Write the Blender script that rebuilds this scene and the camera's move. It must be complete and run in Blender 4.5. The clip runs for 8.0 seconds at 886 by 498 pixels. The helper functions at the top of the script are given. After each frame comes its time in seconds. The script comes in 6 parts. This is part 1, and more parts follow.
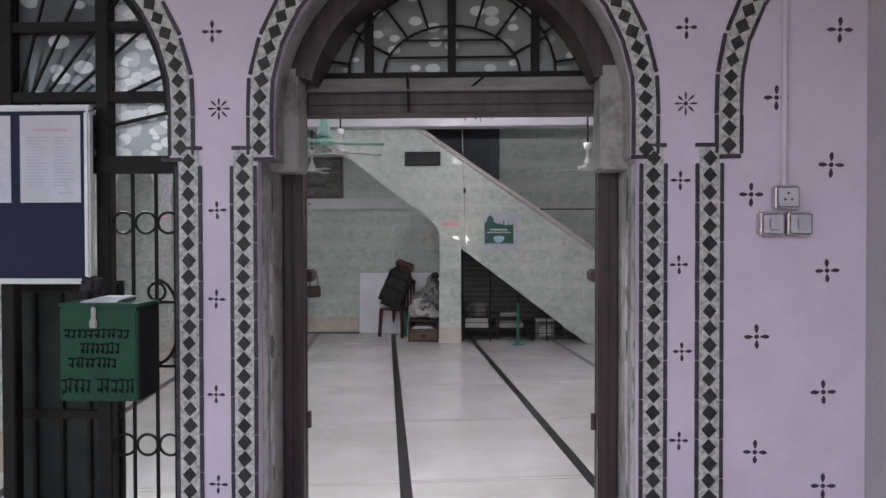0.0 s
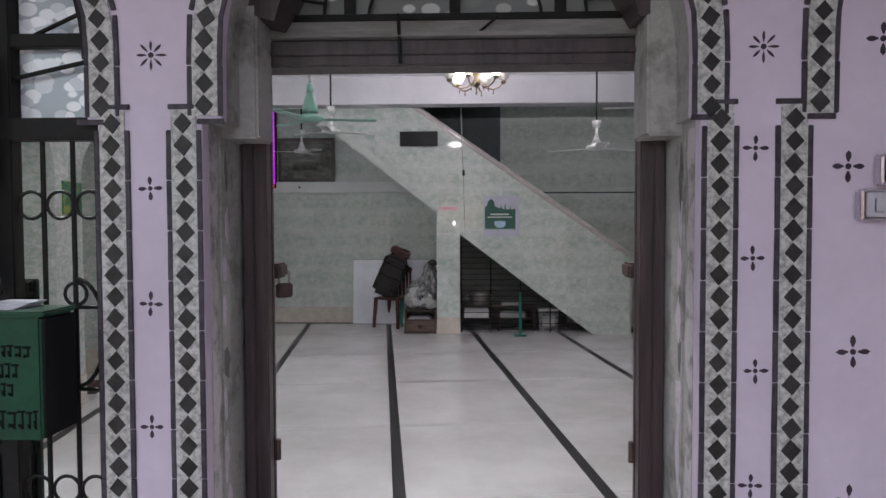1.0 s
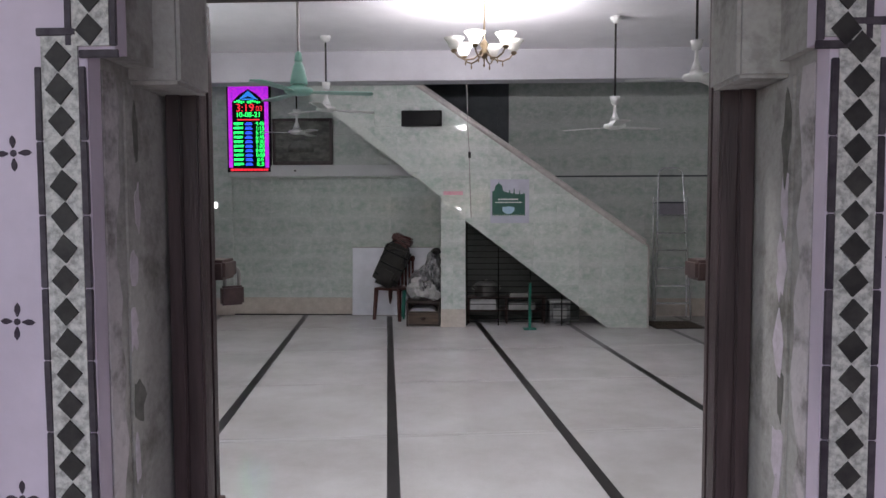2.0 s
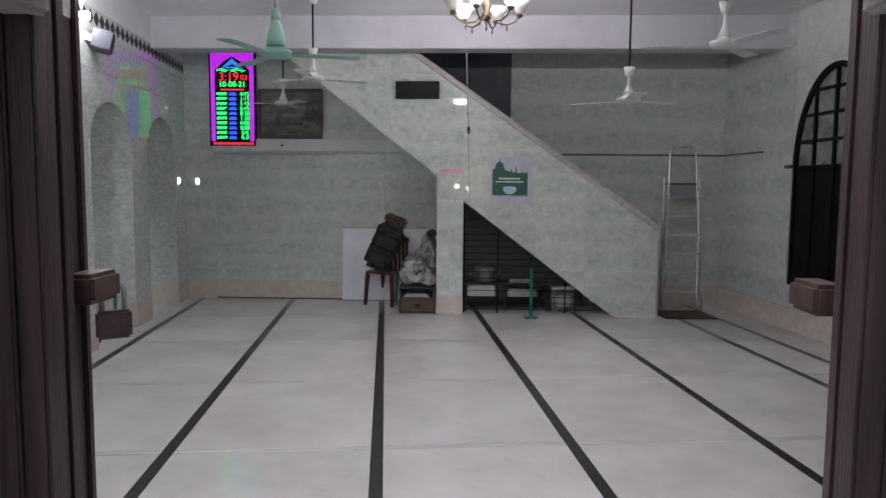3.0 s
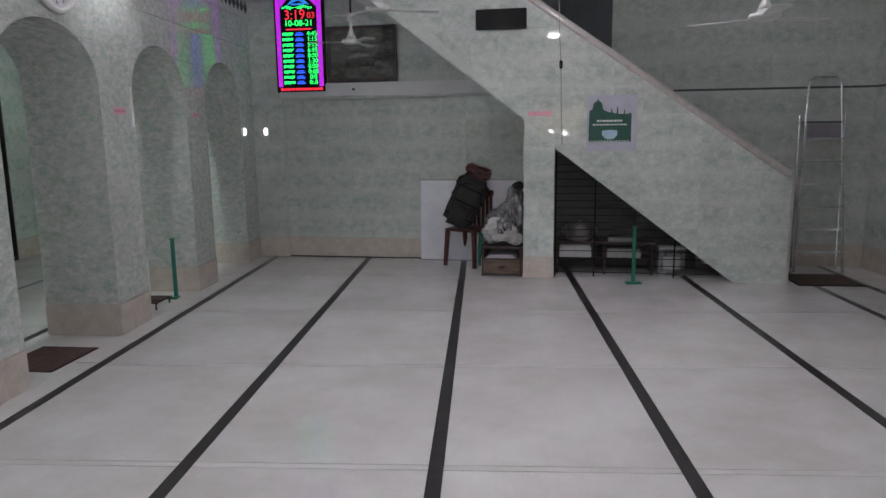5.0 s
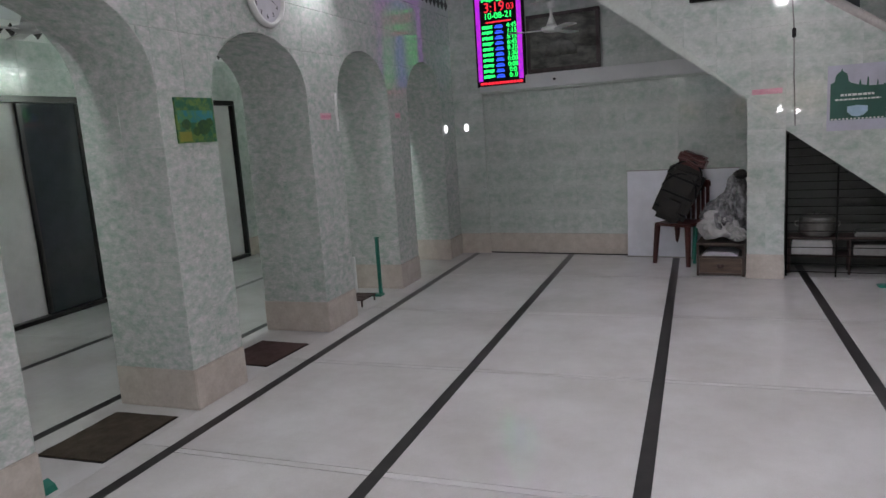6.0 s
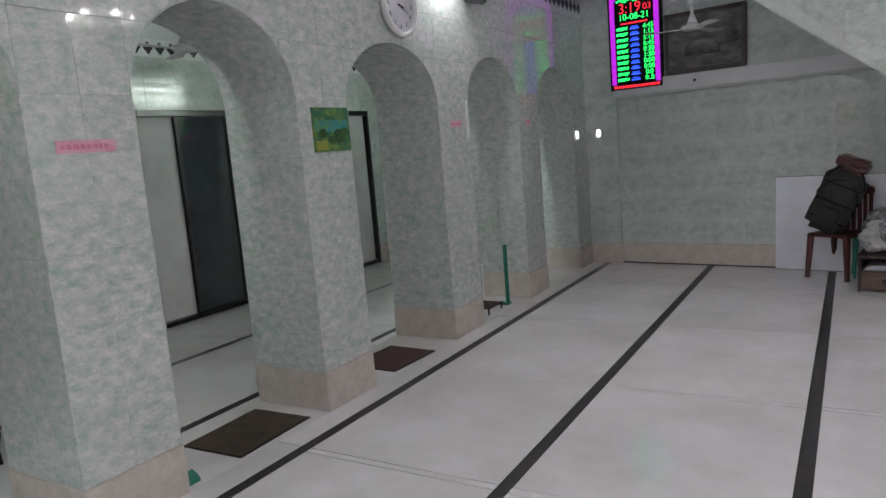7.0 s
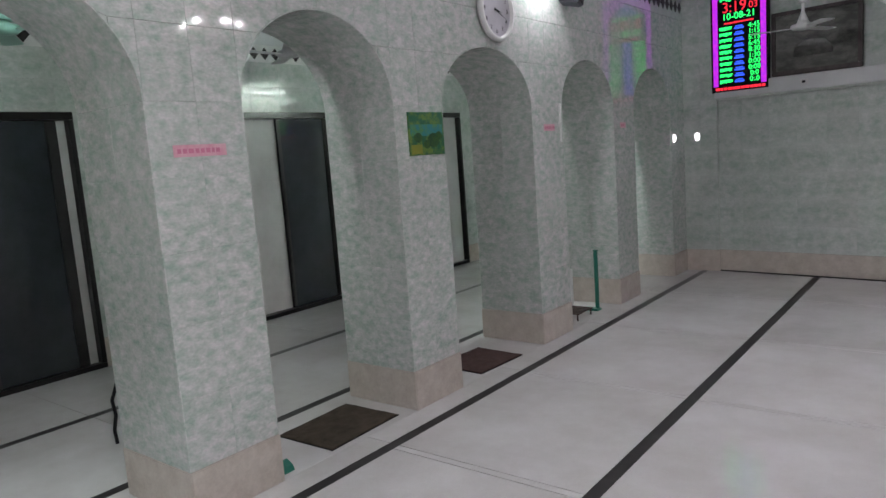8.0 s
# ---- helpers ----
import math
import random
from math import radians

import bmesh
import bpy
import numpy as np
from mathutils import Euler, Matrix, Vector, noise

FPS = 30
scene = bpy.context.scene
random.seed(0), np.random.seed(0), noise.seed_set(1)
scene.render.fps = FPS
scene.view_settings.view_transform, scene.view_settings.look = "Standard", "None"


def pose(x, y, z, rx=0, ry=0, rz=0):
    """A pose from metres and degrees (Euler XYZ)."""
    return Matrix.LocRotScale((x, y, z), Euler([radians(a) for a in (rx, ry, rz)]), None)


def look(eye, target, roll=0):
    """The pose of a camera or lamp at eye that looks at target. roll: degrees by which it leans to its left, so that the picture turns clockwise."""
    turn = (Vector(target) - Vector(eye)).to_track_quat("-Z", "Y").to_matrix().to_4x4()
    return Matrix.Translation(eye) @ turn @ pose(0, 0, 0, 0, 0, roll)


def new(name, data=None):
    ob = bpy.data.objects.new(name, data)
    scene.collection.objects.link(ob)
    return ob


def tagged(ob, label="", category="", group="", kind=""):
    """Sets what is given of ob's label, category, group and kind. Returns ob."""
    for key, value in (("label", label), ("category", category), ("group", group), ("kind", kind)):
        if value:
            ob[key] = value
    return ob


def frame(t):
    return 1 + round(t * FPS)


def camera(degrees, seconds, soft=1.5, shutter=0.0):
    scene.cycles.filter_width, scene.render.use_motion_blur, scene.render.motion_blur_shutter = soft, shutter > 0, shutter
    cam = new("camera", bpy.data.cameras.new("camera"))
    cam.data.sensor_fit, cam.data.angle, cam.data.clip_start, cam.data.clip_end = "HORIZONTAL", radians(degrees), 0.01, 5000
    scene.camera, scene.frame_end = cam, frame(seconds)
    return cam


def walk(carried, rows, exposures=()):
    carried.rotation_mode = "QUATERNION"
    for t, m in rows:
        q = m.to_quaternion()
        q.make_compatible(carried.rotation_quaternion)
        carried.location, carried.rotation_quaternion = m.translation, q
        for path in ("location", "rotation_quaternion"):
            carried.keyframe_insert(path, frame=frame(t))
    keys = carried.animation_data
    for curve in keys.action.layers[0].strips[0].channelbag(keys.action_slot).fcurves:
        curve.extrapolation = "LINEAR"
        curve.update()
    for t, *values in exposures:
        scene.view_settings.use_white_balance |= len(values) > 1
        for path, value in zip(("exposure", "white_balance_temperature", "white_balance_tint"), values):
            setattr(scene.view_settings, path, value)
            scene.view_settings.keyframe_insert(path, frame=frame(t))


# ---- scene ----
cam = camera(65.1, 8.0)
PATH = [
    (0, (0.296, -0.301, 1.587), (0.221, 1.697, 1.556), -0.1),
    (0.5, (0.289, -0.025, 1.592), (0.204, 1.972, 1.532), -0.3),
    (1, (0.26, 0.29, 1.59), (0.194, 2.287, 1.516), -0.2),
    (1.5, (0.253, 0.595, 1.579), (0.176, 2.59, 1.466), -0.3),
    (1.7, (0.252, 0.725, 1.577), (0.17, 2.721, 1.469), -0.3),
    (3, (0.251, 1.536, 1.605), (0.176, 3.526, 1.427), 0.5),
    (3.5, (0.259, 1.821, 1.609), (0.148, 3.805, 1.381), 1.0),
    (4, (0.263, 2.092, 1.611), (0.117, 4.066, 1.325), 0.9),
    (4.2, (0.27, 2.19, 1.612), (0.112, 4.162, 1.319), 0.6),
    (5.3, (0.316, 2.667, 1.635), (-0.19, 4.569, 1.281), -1.7),
    (5.5, (0.309, 2.737, 1.638), (-0.327, 4.599, 1.277), -2.5),
    (6, (0.279, 2.867, 1.651), (-0.628, 4.617, 1.313), -3.9),
    (6.5, (0.238, 2.916, 1.64), (-0.834, 4.576, 1.332), -4.5),
    (7, (0.221, 2.93, 1.644), (-0.993, 4.492, 1.354), -4.7),
    (7.5, (0.216, 2.915, 1.66), (-1.107, 4.388, 1.381), -4.6),
    (8, (0.223, 2.896, 1.677), (-1.18, 4.295, 1.405), -4.2),
]
walk(cam, [(t, look(eye, target, roll)) for t, eye, target, roll in PATH],
     exposures=((0.0, 0.93), (1.0, 0.86), (1.7, 0.80), (3.0, 0.88), (4.2, 0.82), (5.5, 0.74), (6.5, 0.79), (8.0, 0.89)))

# ---- world, light ----
world = bpy.data.worlds.new("sky")
scene.world = world
world.use_nodes = True
wn = world.node_tree.nodes
sky = wn.new("ShaderNodeTexSky")
sky.sky_type = "NISHITA"
sky.sun_disc = False
sky.sun_elevation = radians(50)
sky.dust_density = 2.0
sky.sun_rotation = radians(200)
world.node_tree.links.new(sky.outputs[0], wn["Background"].inputs[0])
wn["Background"].inputs[1].default_value = 0.16
sun = new("sun", bpy.data.lights.new("sun", "SUN"))
sun.data.energy, sun.data.angle, sun.data.color = 0.85, radians(15), (1.0, 0.965, 0.95)
sun.matrix_world = look((-3, -9, 11.3), (0, 0, 0))
scene.view_settings.exposure = 1.0

# ---- skew of the prayer hall: floor grid and arcade stand at this angle to the end walls ----
GRID = 6.9
G = pose(0, 0, 0, 0, 0, GRID)
CG, SG = math.cos(radians(GRID)), math.sin(radians(GRID))
FACADE, STAIR, BACK, CEIL = 2.243, 10.195, 11.258, 3.60
INNER = 2.72                                   # room side of the entrance wall
ARC, ARC_BACK, AISLE, RIGHT = -2.36, -2.98, -5.62, 5.04   # wall faces across the grid


def v_at(u, y):
    """Where the grid line u meets an end wall y."""
    return (y - SG * u) / CG


# ---- materials ----
def material(name, base=(0.5, 0.5, 0.5), rough=0.5, metal=0.0, second=None, scale=6.0, fine=60.0, bump=0.0, contrast=(0.35, 0.65), spread=0.0, grain=0.12, coat=0.0, streak=(1, 1, 1), bumpscale=None, spec=0.5, band=0.0):
    """A painted or natural surface: blotches between two colours, grain over them, fine relief, a random shift from piece to piece."""
    m = bpy.data.materials.new(name)
    m.use_nodes = True
    n, l = m.node_tree.nodes, m.node_tree.links
    b = n["Principled BSDF"]
    b.inputs["Roughness"].default_value, b.inputs["Metallic"].default_value = rough, metal
    b.inputs["Coat Weight"].default_value = coat
    b.inputs["Coat Roughness"].default_value = 0.08
    b.inputs["Specular IOR Level"].default_value = spec
    second = second or tuple(c * 0.82 for c in base)
    co = n.new("ShaderNodeTexCoord")
    mp = n.new("ShaderNodeMapping")
    mp.inputs["Scale"].default_value = streak
    l.new(co.outputs["Object"], mp.inputs[0])
    info = n.new("ShaderNodeObjectInfo")
    shift = n.new("ShaderNodeVectorMath")
    shift.operation = "ADD"
    mul = n.new("ShaderNodeMath")
    mul.operation = "MULTIPLY"
    mul.inputs[1].default_value = 40.0 if spread else 0.0
    l.new(info.outputs["Random"], mul.inputs[0])
    l.new(mp.outputs[0], shift.inputs[0])
    l.new(mul.outputs[0], shift.inputs[1])
    big, small = n.new("ShaderNodeTexNoise"), n.new("ShaderNodeTexNoise")
    big.inputs["Scale"].default_value, big.inputs["Detail"].default_value = scale, 6.0
    big.inputs["Roughness"].default_value = 0.65
    small.inputs["Scale"].default_value, small.inputs["Detail"].default_value = fine, 3.0
    l.new(shift.outputs[0], big.inputs["Vector"])
    l.new(shift.outputs[0], small.inputs["Vector"])
    ramp = n.new("ShaderNodeMapRange")
    ramp.inputs["From Min"].default_value, ramp.inputs["From Max"].default_value = contrast
    l.new(big.outputs["Fac"], ramp.inputs["Value"])
    mix = n.new("ShaderNodeMix")
    mix.data_type = "RGBA"
    mix.inputs["A"].default_value, mix.inputs["B"].default_value = (*base, 1), (*second, 1)
    if band:
        # the print fades towards the upper and lower edge of each tile
        xyz, size, fade, both = n.new("ShaderNodeSeparateXYZ"), n.new("ShaderNodeMath"), n.new("ShaderNodeMapRange"), n.new("ShaderNodeMath")
        size.operation, both.operation = "ABSOLUTE", "MULTIPLY"
        fade.inputs["From Min"].default_value, fade.inputs["From Max"].default_value = 0.06, 0.15
        fade.inputs["To Min"].default_value, fade.inputs["To Max"].default_value = 1.0, 1.0 - band
        l.new(co.outputs["Object"], xyz.inputs[0])
        l.new(xyz.outputs["Z"], size.inputs[0])
        l.new(size.outputs[0], fade.inputs["Value"])
        l.new(fade.outputs[0], both.inputs[0])
        l.new(ramp.outputs[0], both.inputs[1])
        l.new(both.outputs[0], mix.inputs["Factor"])
    else:
        l.new(ramp.outputs[0], mix.inputs["Factor"])
    hsv = n.new("ShaderNodeHueSaturation")
    l.new(mix.outputs["Result"], hsv.inputs["Color"])
    val = n.new("ShaderNodeMath")
    val.operation = "MULTIPLY_ADD"
    val.inputs[1].default_value, val.inputs[2].default_value = grain * 2, 1.0 - grain
    l.new(small.outputs["Fac"], val.inputs[0])
    add = n.new("ShaderNodeMath")
    add.operation = "MULTIPLY_ADD"
    add.inputs[1].default_value = spread
    l.new(info.outputs["Random"], add.inputs[0])
    l.new(val.outputs[0], add.inputs[2])
    l.new(add.outputs[0], hsv.inputs["Value"])
    l.new(hsv.outputs[0], b.inputs["Base Color"])
    rr = n.new("ShaderNodeMath")
    rr.operation = "MULTIPLY_ADD"
    rr.inputs[1].default_value, rr.inputs[2].default_value = 0.25 * rough, 0.87 * rough
    l.new(big.outputs["Fac"], rr.inputs[0])
    l.new(rr.outputs[0], b.inputs["Roughness"])
    if bump:
        bp = n.new("ShaderNodeBump")
        bp.inputs["Strength"].default_value, bp.inputs["Distance"].default_value = bump, 0.004
        src = small
        if bumpscale:
            src = n.new("ShaderNodeTexNoise")
            src.inputs["Scale"].default_value = bumpscale
            l.new(shift.outputs[0], src.inputs["Vector"])
        l.new(src.outputs["Fac"], bp.inputs["Height"])
        l.new(bp.outputs[0], b.inputs["Normal"])
    return m


def glow(name, colour, strength, second=None, scale=30):
    m = bpy.data.materials.new(name)
    m.use_nodes = True
    b = m.node_tree.nodes["Principled BSDF"]
    b.inputs["Base Color"].default_value = (*colour, 1)
    b.inputs["Emission Color"].default_value = (*colour, 1)
    b.inputs["Emission Strength"].default_value = strength
    if second:
        n, l = m.node_tree.nodes, m.node_tree.links
        tx, mix, co = n.new("ShaderNodeTexNoise"), n.new("ShaderNodeMix"), n.new("ShaderNodeTexCoord")
        tx.inputs["Scale"].default_value = scale
        l.new(co.outputs["Object"], tx.inputs["Vector"])
        mix.data_type = "RGBA"
        mix.inputs["A"].default_value, mix.inputs["B"].default_value = (*colour, 1), (*second, 1)
        ramp = n.new("ShaderNodeMapRange")
        ramp.inputs["From Min"].default_value, ramp.inputs["From Max"].default_value = 0.42, 0.60
        l.new(tx.outputs["Fac"], ramp.inputs["Value"])
        l.new(ramp.outputs[0], mix.inputs["Factor"])
        l.new(mix.outputs["Result"], b.inputs["Emission Color"])
    return m


def pattern_glass(name, dark, light, scale, cover=(0.40, 0.80), size=0.40):
    """Printed pane: pale oval leaves on a dark ground."""
    m = material(name, dark, 0.12, scale=3)
    n, l = m.node_tree.nodes, m.node_tree.links
    b = n["Principled BSDF"]
    co, mp = n.new("ShaderNodeTexCoord"), n.new("ShaderNodeMapping")
    mp.inputs["Scale"].default_value = (1.0, 1.0, 1.5)
    vo = n.new("ShaderNodeTexVoronoi")
    vo.inputs["Scale"].default_value = scale
    l.new(co.outputs["Object"], mp.inputs[0])
    l.new(mp.outputs[0], vo.inputs["Vector"])
    rg = n.new("ShaderNodeMapRange")
    rg.inputs["From Min"].default_value, rg.inputs["From Max"].default_value = size, size - 0.06
    l.new(vo.outputs["Distance"], rg.inputs["Value"])
    pick = n.new("ShaderNodeSeparateColor")
    l.new(vo.outputs["Color"], pick.inputs[0])
    gate = n.new("ShaderNodeMapRange")
    gate.inputs["From Min"].default_value, gate.inputs["From Max"].default_value = cover
    l.new(pick.outputs[0], gate.inputs["Value"])
    both = n.new("ShaderNodeMath")
    both.operation = "MULTIPLY"
    l.new(rg.outputs[0], both.inputs[0])
    l.new(gate.outputs[0], both.inputs[1])
    mix = n.new("ShaderNodeMix")
    mix.data_type = "RGBA"
    mix.inputs["A"].default_value, mix.inputs["B"].default_value = (*dark, 1), (*light, 1)
    l.new(both.outputs[0], mix.inputs["Factor"])
    l.new(mix.outputs["Result"], b.inputs["Base Color"])
    return m


M_LILAC = material("lilac_paint", (0.62, 0.53, 0.635), 0.6, second=(0.53, 0.45, 0.54), scale=1.6, fine=35, bump=0.25, grain=0.05)
M_PORCHFLOOR = material("bounce_cut_terrazzo", (0.44, 0.41, 0.42), 0.4, second=(0.30, 0.28, 0.28), scale=2, fine=120)
M_PORCH = material("porch_plaster", (0.46, 0.42, 0.45), 0.7, scale=2, bump=0.2)
M_CEMENT = material("cement_render", (0.35, 0.335, 0.32), 0.85, second=(0.13, 0.12, 0.11), scale=6, fine=70, bump=0.6, contrast=(0.50, 0.70), grain=0.2)
M_CHIP = material("chip_tile", (0.55, 0.53, 0.51), 0.45, second=(0.26, 0.25, 0.24), scale=55, fine=160, bump=0.3, contrast=(0.42, 0.62))
M_DIAMOND = material("diamond_tile", (0.016, 0.014, 0.015), 0.5, second=(0.035, 0.032, 0.031), scale=20, spread=0.5, spec=0.25)
M_EDGE = material("edge_tile", (0.028, 0.020, 0.030), 0.5, second=(0.06, 0.05, 0.06), scale=25, spread=0.4, spec=0.25)
M_MOTIF = material("motif_paint", (0.035, 0.022, 0.038), 0.5, second=(0.06, 0.045, 0.06), scale=40, spec=0.2)
M_WOOD = material("dark_wood", (0.068, 0.044, 0.047), 0.38, second=(0.030, 0.020, 0.021), scale=5, fine=40, bump=0.3, streak=(6, 6, 0.4), spec=0.35)
M_IRON = material("black_iron", (0.008, 0.0075, 0.007), 0.55, second=(0.028, 0.020, 0.016), scale=14, contrast=(0.5, 0.85), spec=0.2)
M_LEDGE = material("old_white_paint", (0.36, 0.34, 0.33), 0.6, second=(0.2, 0.18, 0.17), scale=8, streak=(0.4, 1, 2))
M_TILE = material("green_wall_tile", (0.685, 0.65, 0.66), 0.045, second=(0.355, 0.45, 0.395), scale=17, fine=60, contrast=(0.32, 0.68), spread=0.05, grain=0.25, bump=0.04, bumpscale=4, streak=(0.85, 0.85, 1.4))
M_TILE_FAR = material("pale_green_tile", (0.60, 0.615, 0.60), 0.04, second=(0.375, 0.455, 0.41), scale=11, fine=40, contrast=(0.33, 0.67), spread=0.09, grain=0.17, bump=0.03, bumpscale=4, streak=(0.9, 0.9, 1.25), band=0.55)
M_SWITCH = material("lilac_white_plastic", (0.56, 0.52, 0.58), 0.3, scale=9, grain=0.04)
M_GROUT = material("grout", (0.60, 0.64, 0.60), 0.6)
M_DADO = material("beige_dado", (0.62, 0.555, 0.505), 0.2, second=(0.52, 0.455, 0.405), scale=9, fine=60, spread=0.05)
M_FLOOR = material("terrazzo", (0.72, 0.70, 0.71), 0.09, second=(0.55, 0.525, 0.515), scale=1.4, fine=150, contrast=(0.35, 0.75), spread=0.03, grain=0.09, bump=0.03)
M_STRIP = material("black_strip", (0.026, 0.023, 0.025), 0.35, second=(0.042, 0.038, 0.040), scale=10, spec=0.3)
M_JOINT = material("floor_joint", (0.22, 0.21, 0.20), 0.7)
M_CEIL = material("ceiling_paint", (0.86, 0.85, 0.88), 0.7, second=(0.76, 0.75, 0.78), scale=1.2, grain=0.03)
M_BEAM = material("beam_paint", (0.60, 0.59, 0.63), 0.7, second=(0.50, 0.49, 0.53), scale=1.2, grain=0.04)
M_PLASTER = material("wall_paint", (0.68, 0.68, 0.69), 0.6, second=(0.60, 0.60, 0.62), scale=1.5, grain=0.04)
M_WHITE = material("white_enamel", (0.78, 0.78, 0.77), 0.35, scale=9, grain=0.03)
M_OFF = material("white_plastic", (0.72, 0.71, 0.72), 0.35, scale=9, grain=0.04)
M_FANGREEN = material("mint_enamel", (0.30, 0.55, 0.47), 0.3, grain=0.04)
M_BLACK = material("black_plastic", (0.008, 0.008, 0.009), 0.5, grain=0.1, spec=0.15)
M_SHUTTER = material("blackish_green_paint", (0.010, 0.014, 0.012), 0.5, second=(0.022, 0.026, 0.022), scale=9, spec=0.2)
M_DARKGLASS = material("dark_glass", (0.028, 0.031, 0.036), 0.06, grain=0.05)
M_ALU = material("black_aluminium", (0.02, 0.018, 0.018), 0.3, metal=0.4)
M_LADDER = material("brushed_aluminium", (0.80, 0.80, 0.83), 0.25, metal=0.8, scale=20, grain=0.1)
M_BRASS = material("aged_brass", (0.20, 0.15, 0.10), 0.3, metal=0.9, scale=20)
M_SHADE = glow("lit_glass_shade", (1.0, 0.96, 0.90), 1.8)
M_GLOBE = glow("glint_globe", (1.0, 0.97, 1.0), 40)
M_WALLBULB = glow("lit_wall_bulb", (0.97, 0.97, 1.0), 25)
M_GLINT = glow("corner_glint_glow", (1.0, 0.97, 1.0), 1.6)
M_SHADE_OFF = material("frosted_glass_shade", (0.75, 0.74, 0.70), 0.25)
M_BULB = glow("bulb", (1.0, 0.96, 0.92), 70)
M_BOXGREEN = material("green_box_paint", (0.004, 0.058, 0.028), 0.45, second=(0.003, 0.036, 0.018), scale=7, fine=60, grain=0.2, spec=0.3)
M_INK = material("black_lettering", (0.006, 0.009, 0.008), 0.7, spec=0.08)
M_FLAKE = material("flaking_paint", (0.56, 0.49, 0.565), 0.7, second=(0.44, 0.39, 0.43), scale=30, fine=90, bump=0.3)
M_WORN = material("worn_plaster", (0.50, 0.455, 0.475), 0.8, second=(0.15, 0.14, 0.13), scale=9, fine=60, bump=0.5, contrast=(0.48, 0.66), grain=0.15)
M_MOULD = material("mould_stain", (0.085, 0.085, 0.075), 0.9, second=(0.16, 0.15, 0.14), scale=25)
M_COPE = material("glossy_coping_tile", (0.52, 0.48, 0.465), 0.12, second=(0.42, 0.39, 0.375), scale=12)
M_CHROME = material("glossy_cover", (0.62, 0.56, 0.62), 0.12, metal=0.75, scale=30)
M_BUNDLE = material("dark_mauve_cloth", (0.035, 0.024, 0.034), 0.8, second=(0.018, 0.012, 0.018), scale=20, bump=0.4)
M_STEEL = material("worn_steel", (0.35, 0.34, 0.33), 0.35, metal=0.8, scale=25)
M_RUST = material("brown_steel", (0.10, 0.062, 0.055), 0.45, metal=0.3, second=(0.05, 0.03, 0.03), scale=20)
M_NAVY = material("navy_felt", (0.013, 0.014, 0.042), 0.9, second=(0.017, 0.019, 0.052), scale=30)
M_PAPER = material("paper", (0.60, 0.58, 0.64), 0.6, scale=5, grain=0.03)
M_GREYINK = material("grey_print", (0.50, 0.48, 0.56), 0.7)
M_REDINK = material("red_print", (0.60, 0.42, 0.50), 0.7)
M_MAT = material("brown_coir", (0.075, 0.055, 0.038), 0.95, second=(0.045, 0.032, 0.022), scale=12, fine=220, bump=0.8, grain=0.3)
M_MAT_RED = material("maroon_coir", (0.085, 0.045, 0.04), 0.95, second=(0.06, 0.03, 0.028), scale=12, fine=220, bump=0.8, grain=0.3)
M_PLGREEN = material("green_plastic", (0.02, 0.21, 0.15), 0.4, grain=0.06)
M_PLRED = material("maroon_plastic", (0.085, 0.020, 0.018), 0.35, grain=0.1)
M_BAG = material("black_nylon", (0.013, 0.012, 0.012), 0.7, second=(0.028, 0.025, 0.022), scale=8, bump=0.4)
M_CLOTH = material("grey_cloth", (0.27, 0.27, 0.28), 0.38, second=(0.05, 0.05, 0.055), scale=9, bump=0.5, contrast=(0.40, 0.62), bumpscale=14)
M_CLOTH_W = material("white_cloth", (0.45, 0.44, 0.44), 0.8, scale=8, bump=0.3)
M_TRUNK = material("brown_trunk", (0.085, 0.058, 0.045), 0.5, second=(0.05, 0.035, 0.03), scale=9)
M_DRAWER = material("faded_brown_wood", (0.15, 0.10, 0.075), 0.5, second=(0.09, 0.06, 0.045), scale=9, streak=(0.5, 1, 3))
M_BOARD = material("white_board", (0.85, 0.85, 0.93), 0.3, scale=2, grain=0.02)
M_PINK = material("pink_sticker", (0.68, 0.30, 0.40), 0.4, second=(0.72, 0.42, 0.50), scale=18)
M_POSTER = material("poster_green", (0.02, 0.10, 0.075), 0.4, grain=0.05)
M_BLUE = material("mask_blue", (0.42, 0.60, 0.74), 0.5)
M_PICT = material("dim_photo", (0.10, 0.10, 0.085), 0.4, second=(0.025, 0.022, 0.02), scale=5, fine=30, contrast=(0.4, 0.6), grain=0.3, streak=(1, 1, 2))
M_LAND = material("landscape_print", (0.02, 0.13, 0.07), 0.3, second=(0.15, 0.24, 0.05), scale=18, fine=60, contrast=(0.45, 0.6), grain=0.2)
M_SKYPRINT = material("turquoise_print", (0.03, 0.22, 0.26), 0.3, second=(0.10, 0.26, 0.10), scale=14, contrast=(0.45, 0.6))
M_CURTAIN = material("white_panel", (0.66, 0.64, 0.64), 0.5, scale=2, grain=0.03)
# stairwell shade as a colour, shared with the dark post, trim and door backings
M_VOID = material("stairwell_shade_and_trim", (0.085, 0.095, 0.105), 0.8)
M_STORE = material("storage_shade", (0.11, 0.115, 0.11), 0.8, scale=3)
M_LED_P = glow("led_magenta", (0.52, 0.02, 0.62), 0.62, (0.22, 0.01, 0.55), 28)
M_LED_G = glow("led_green", (0.01, 0.62, 0.09), 2.5, (0.01, 0.40, 0.06), 90)
M_LED_B = glow("led_blue", (0.02, 0.07, 0.80), 1.6, (0.01, 0.03, 0.4), 90)
M_LED_R = glow("led_red", (0.80, 0.02, 0.04), 0.8)
M_LED_C = glow("led_cyan", (0.03, 0.25, 0.65), 0.7, (0.01, 0.06, 0.5), 60)
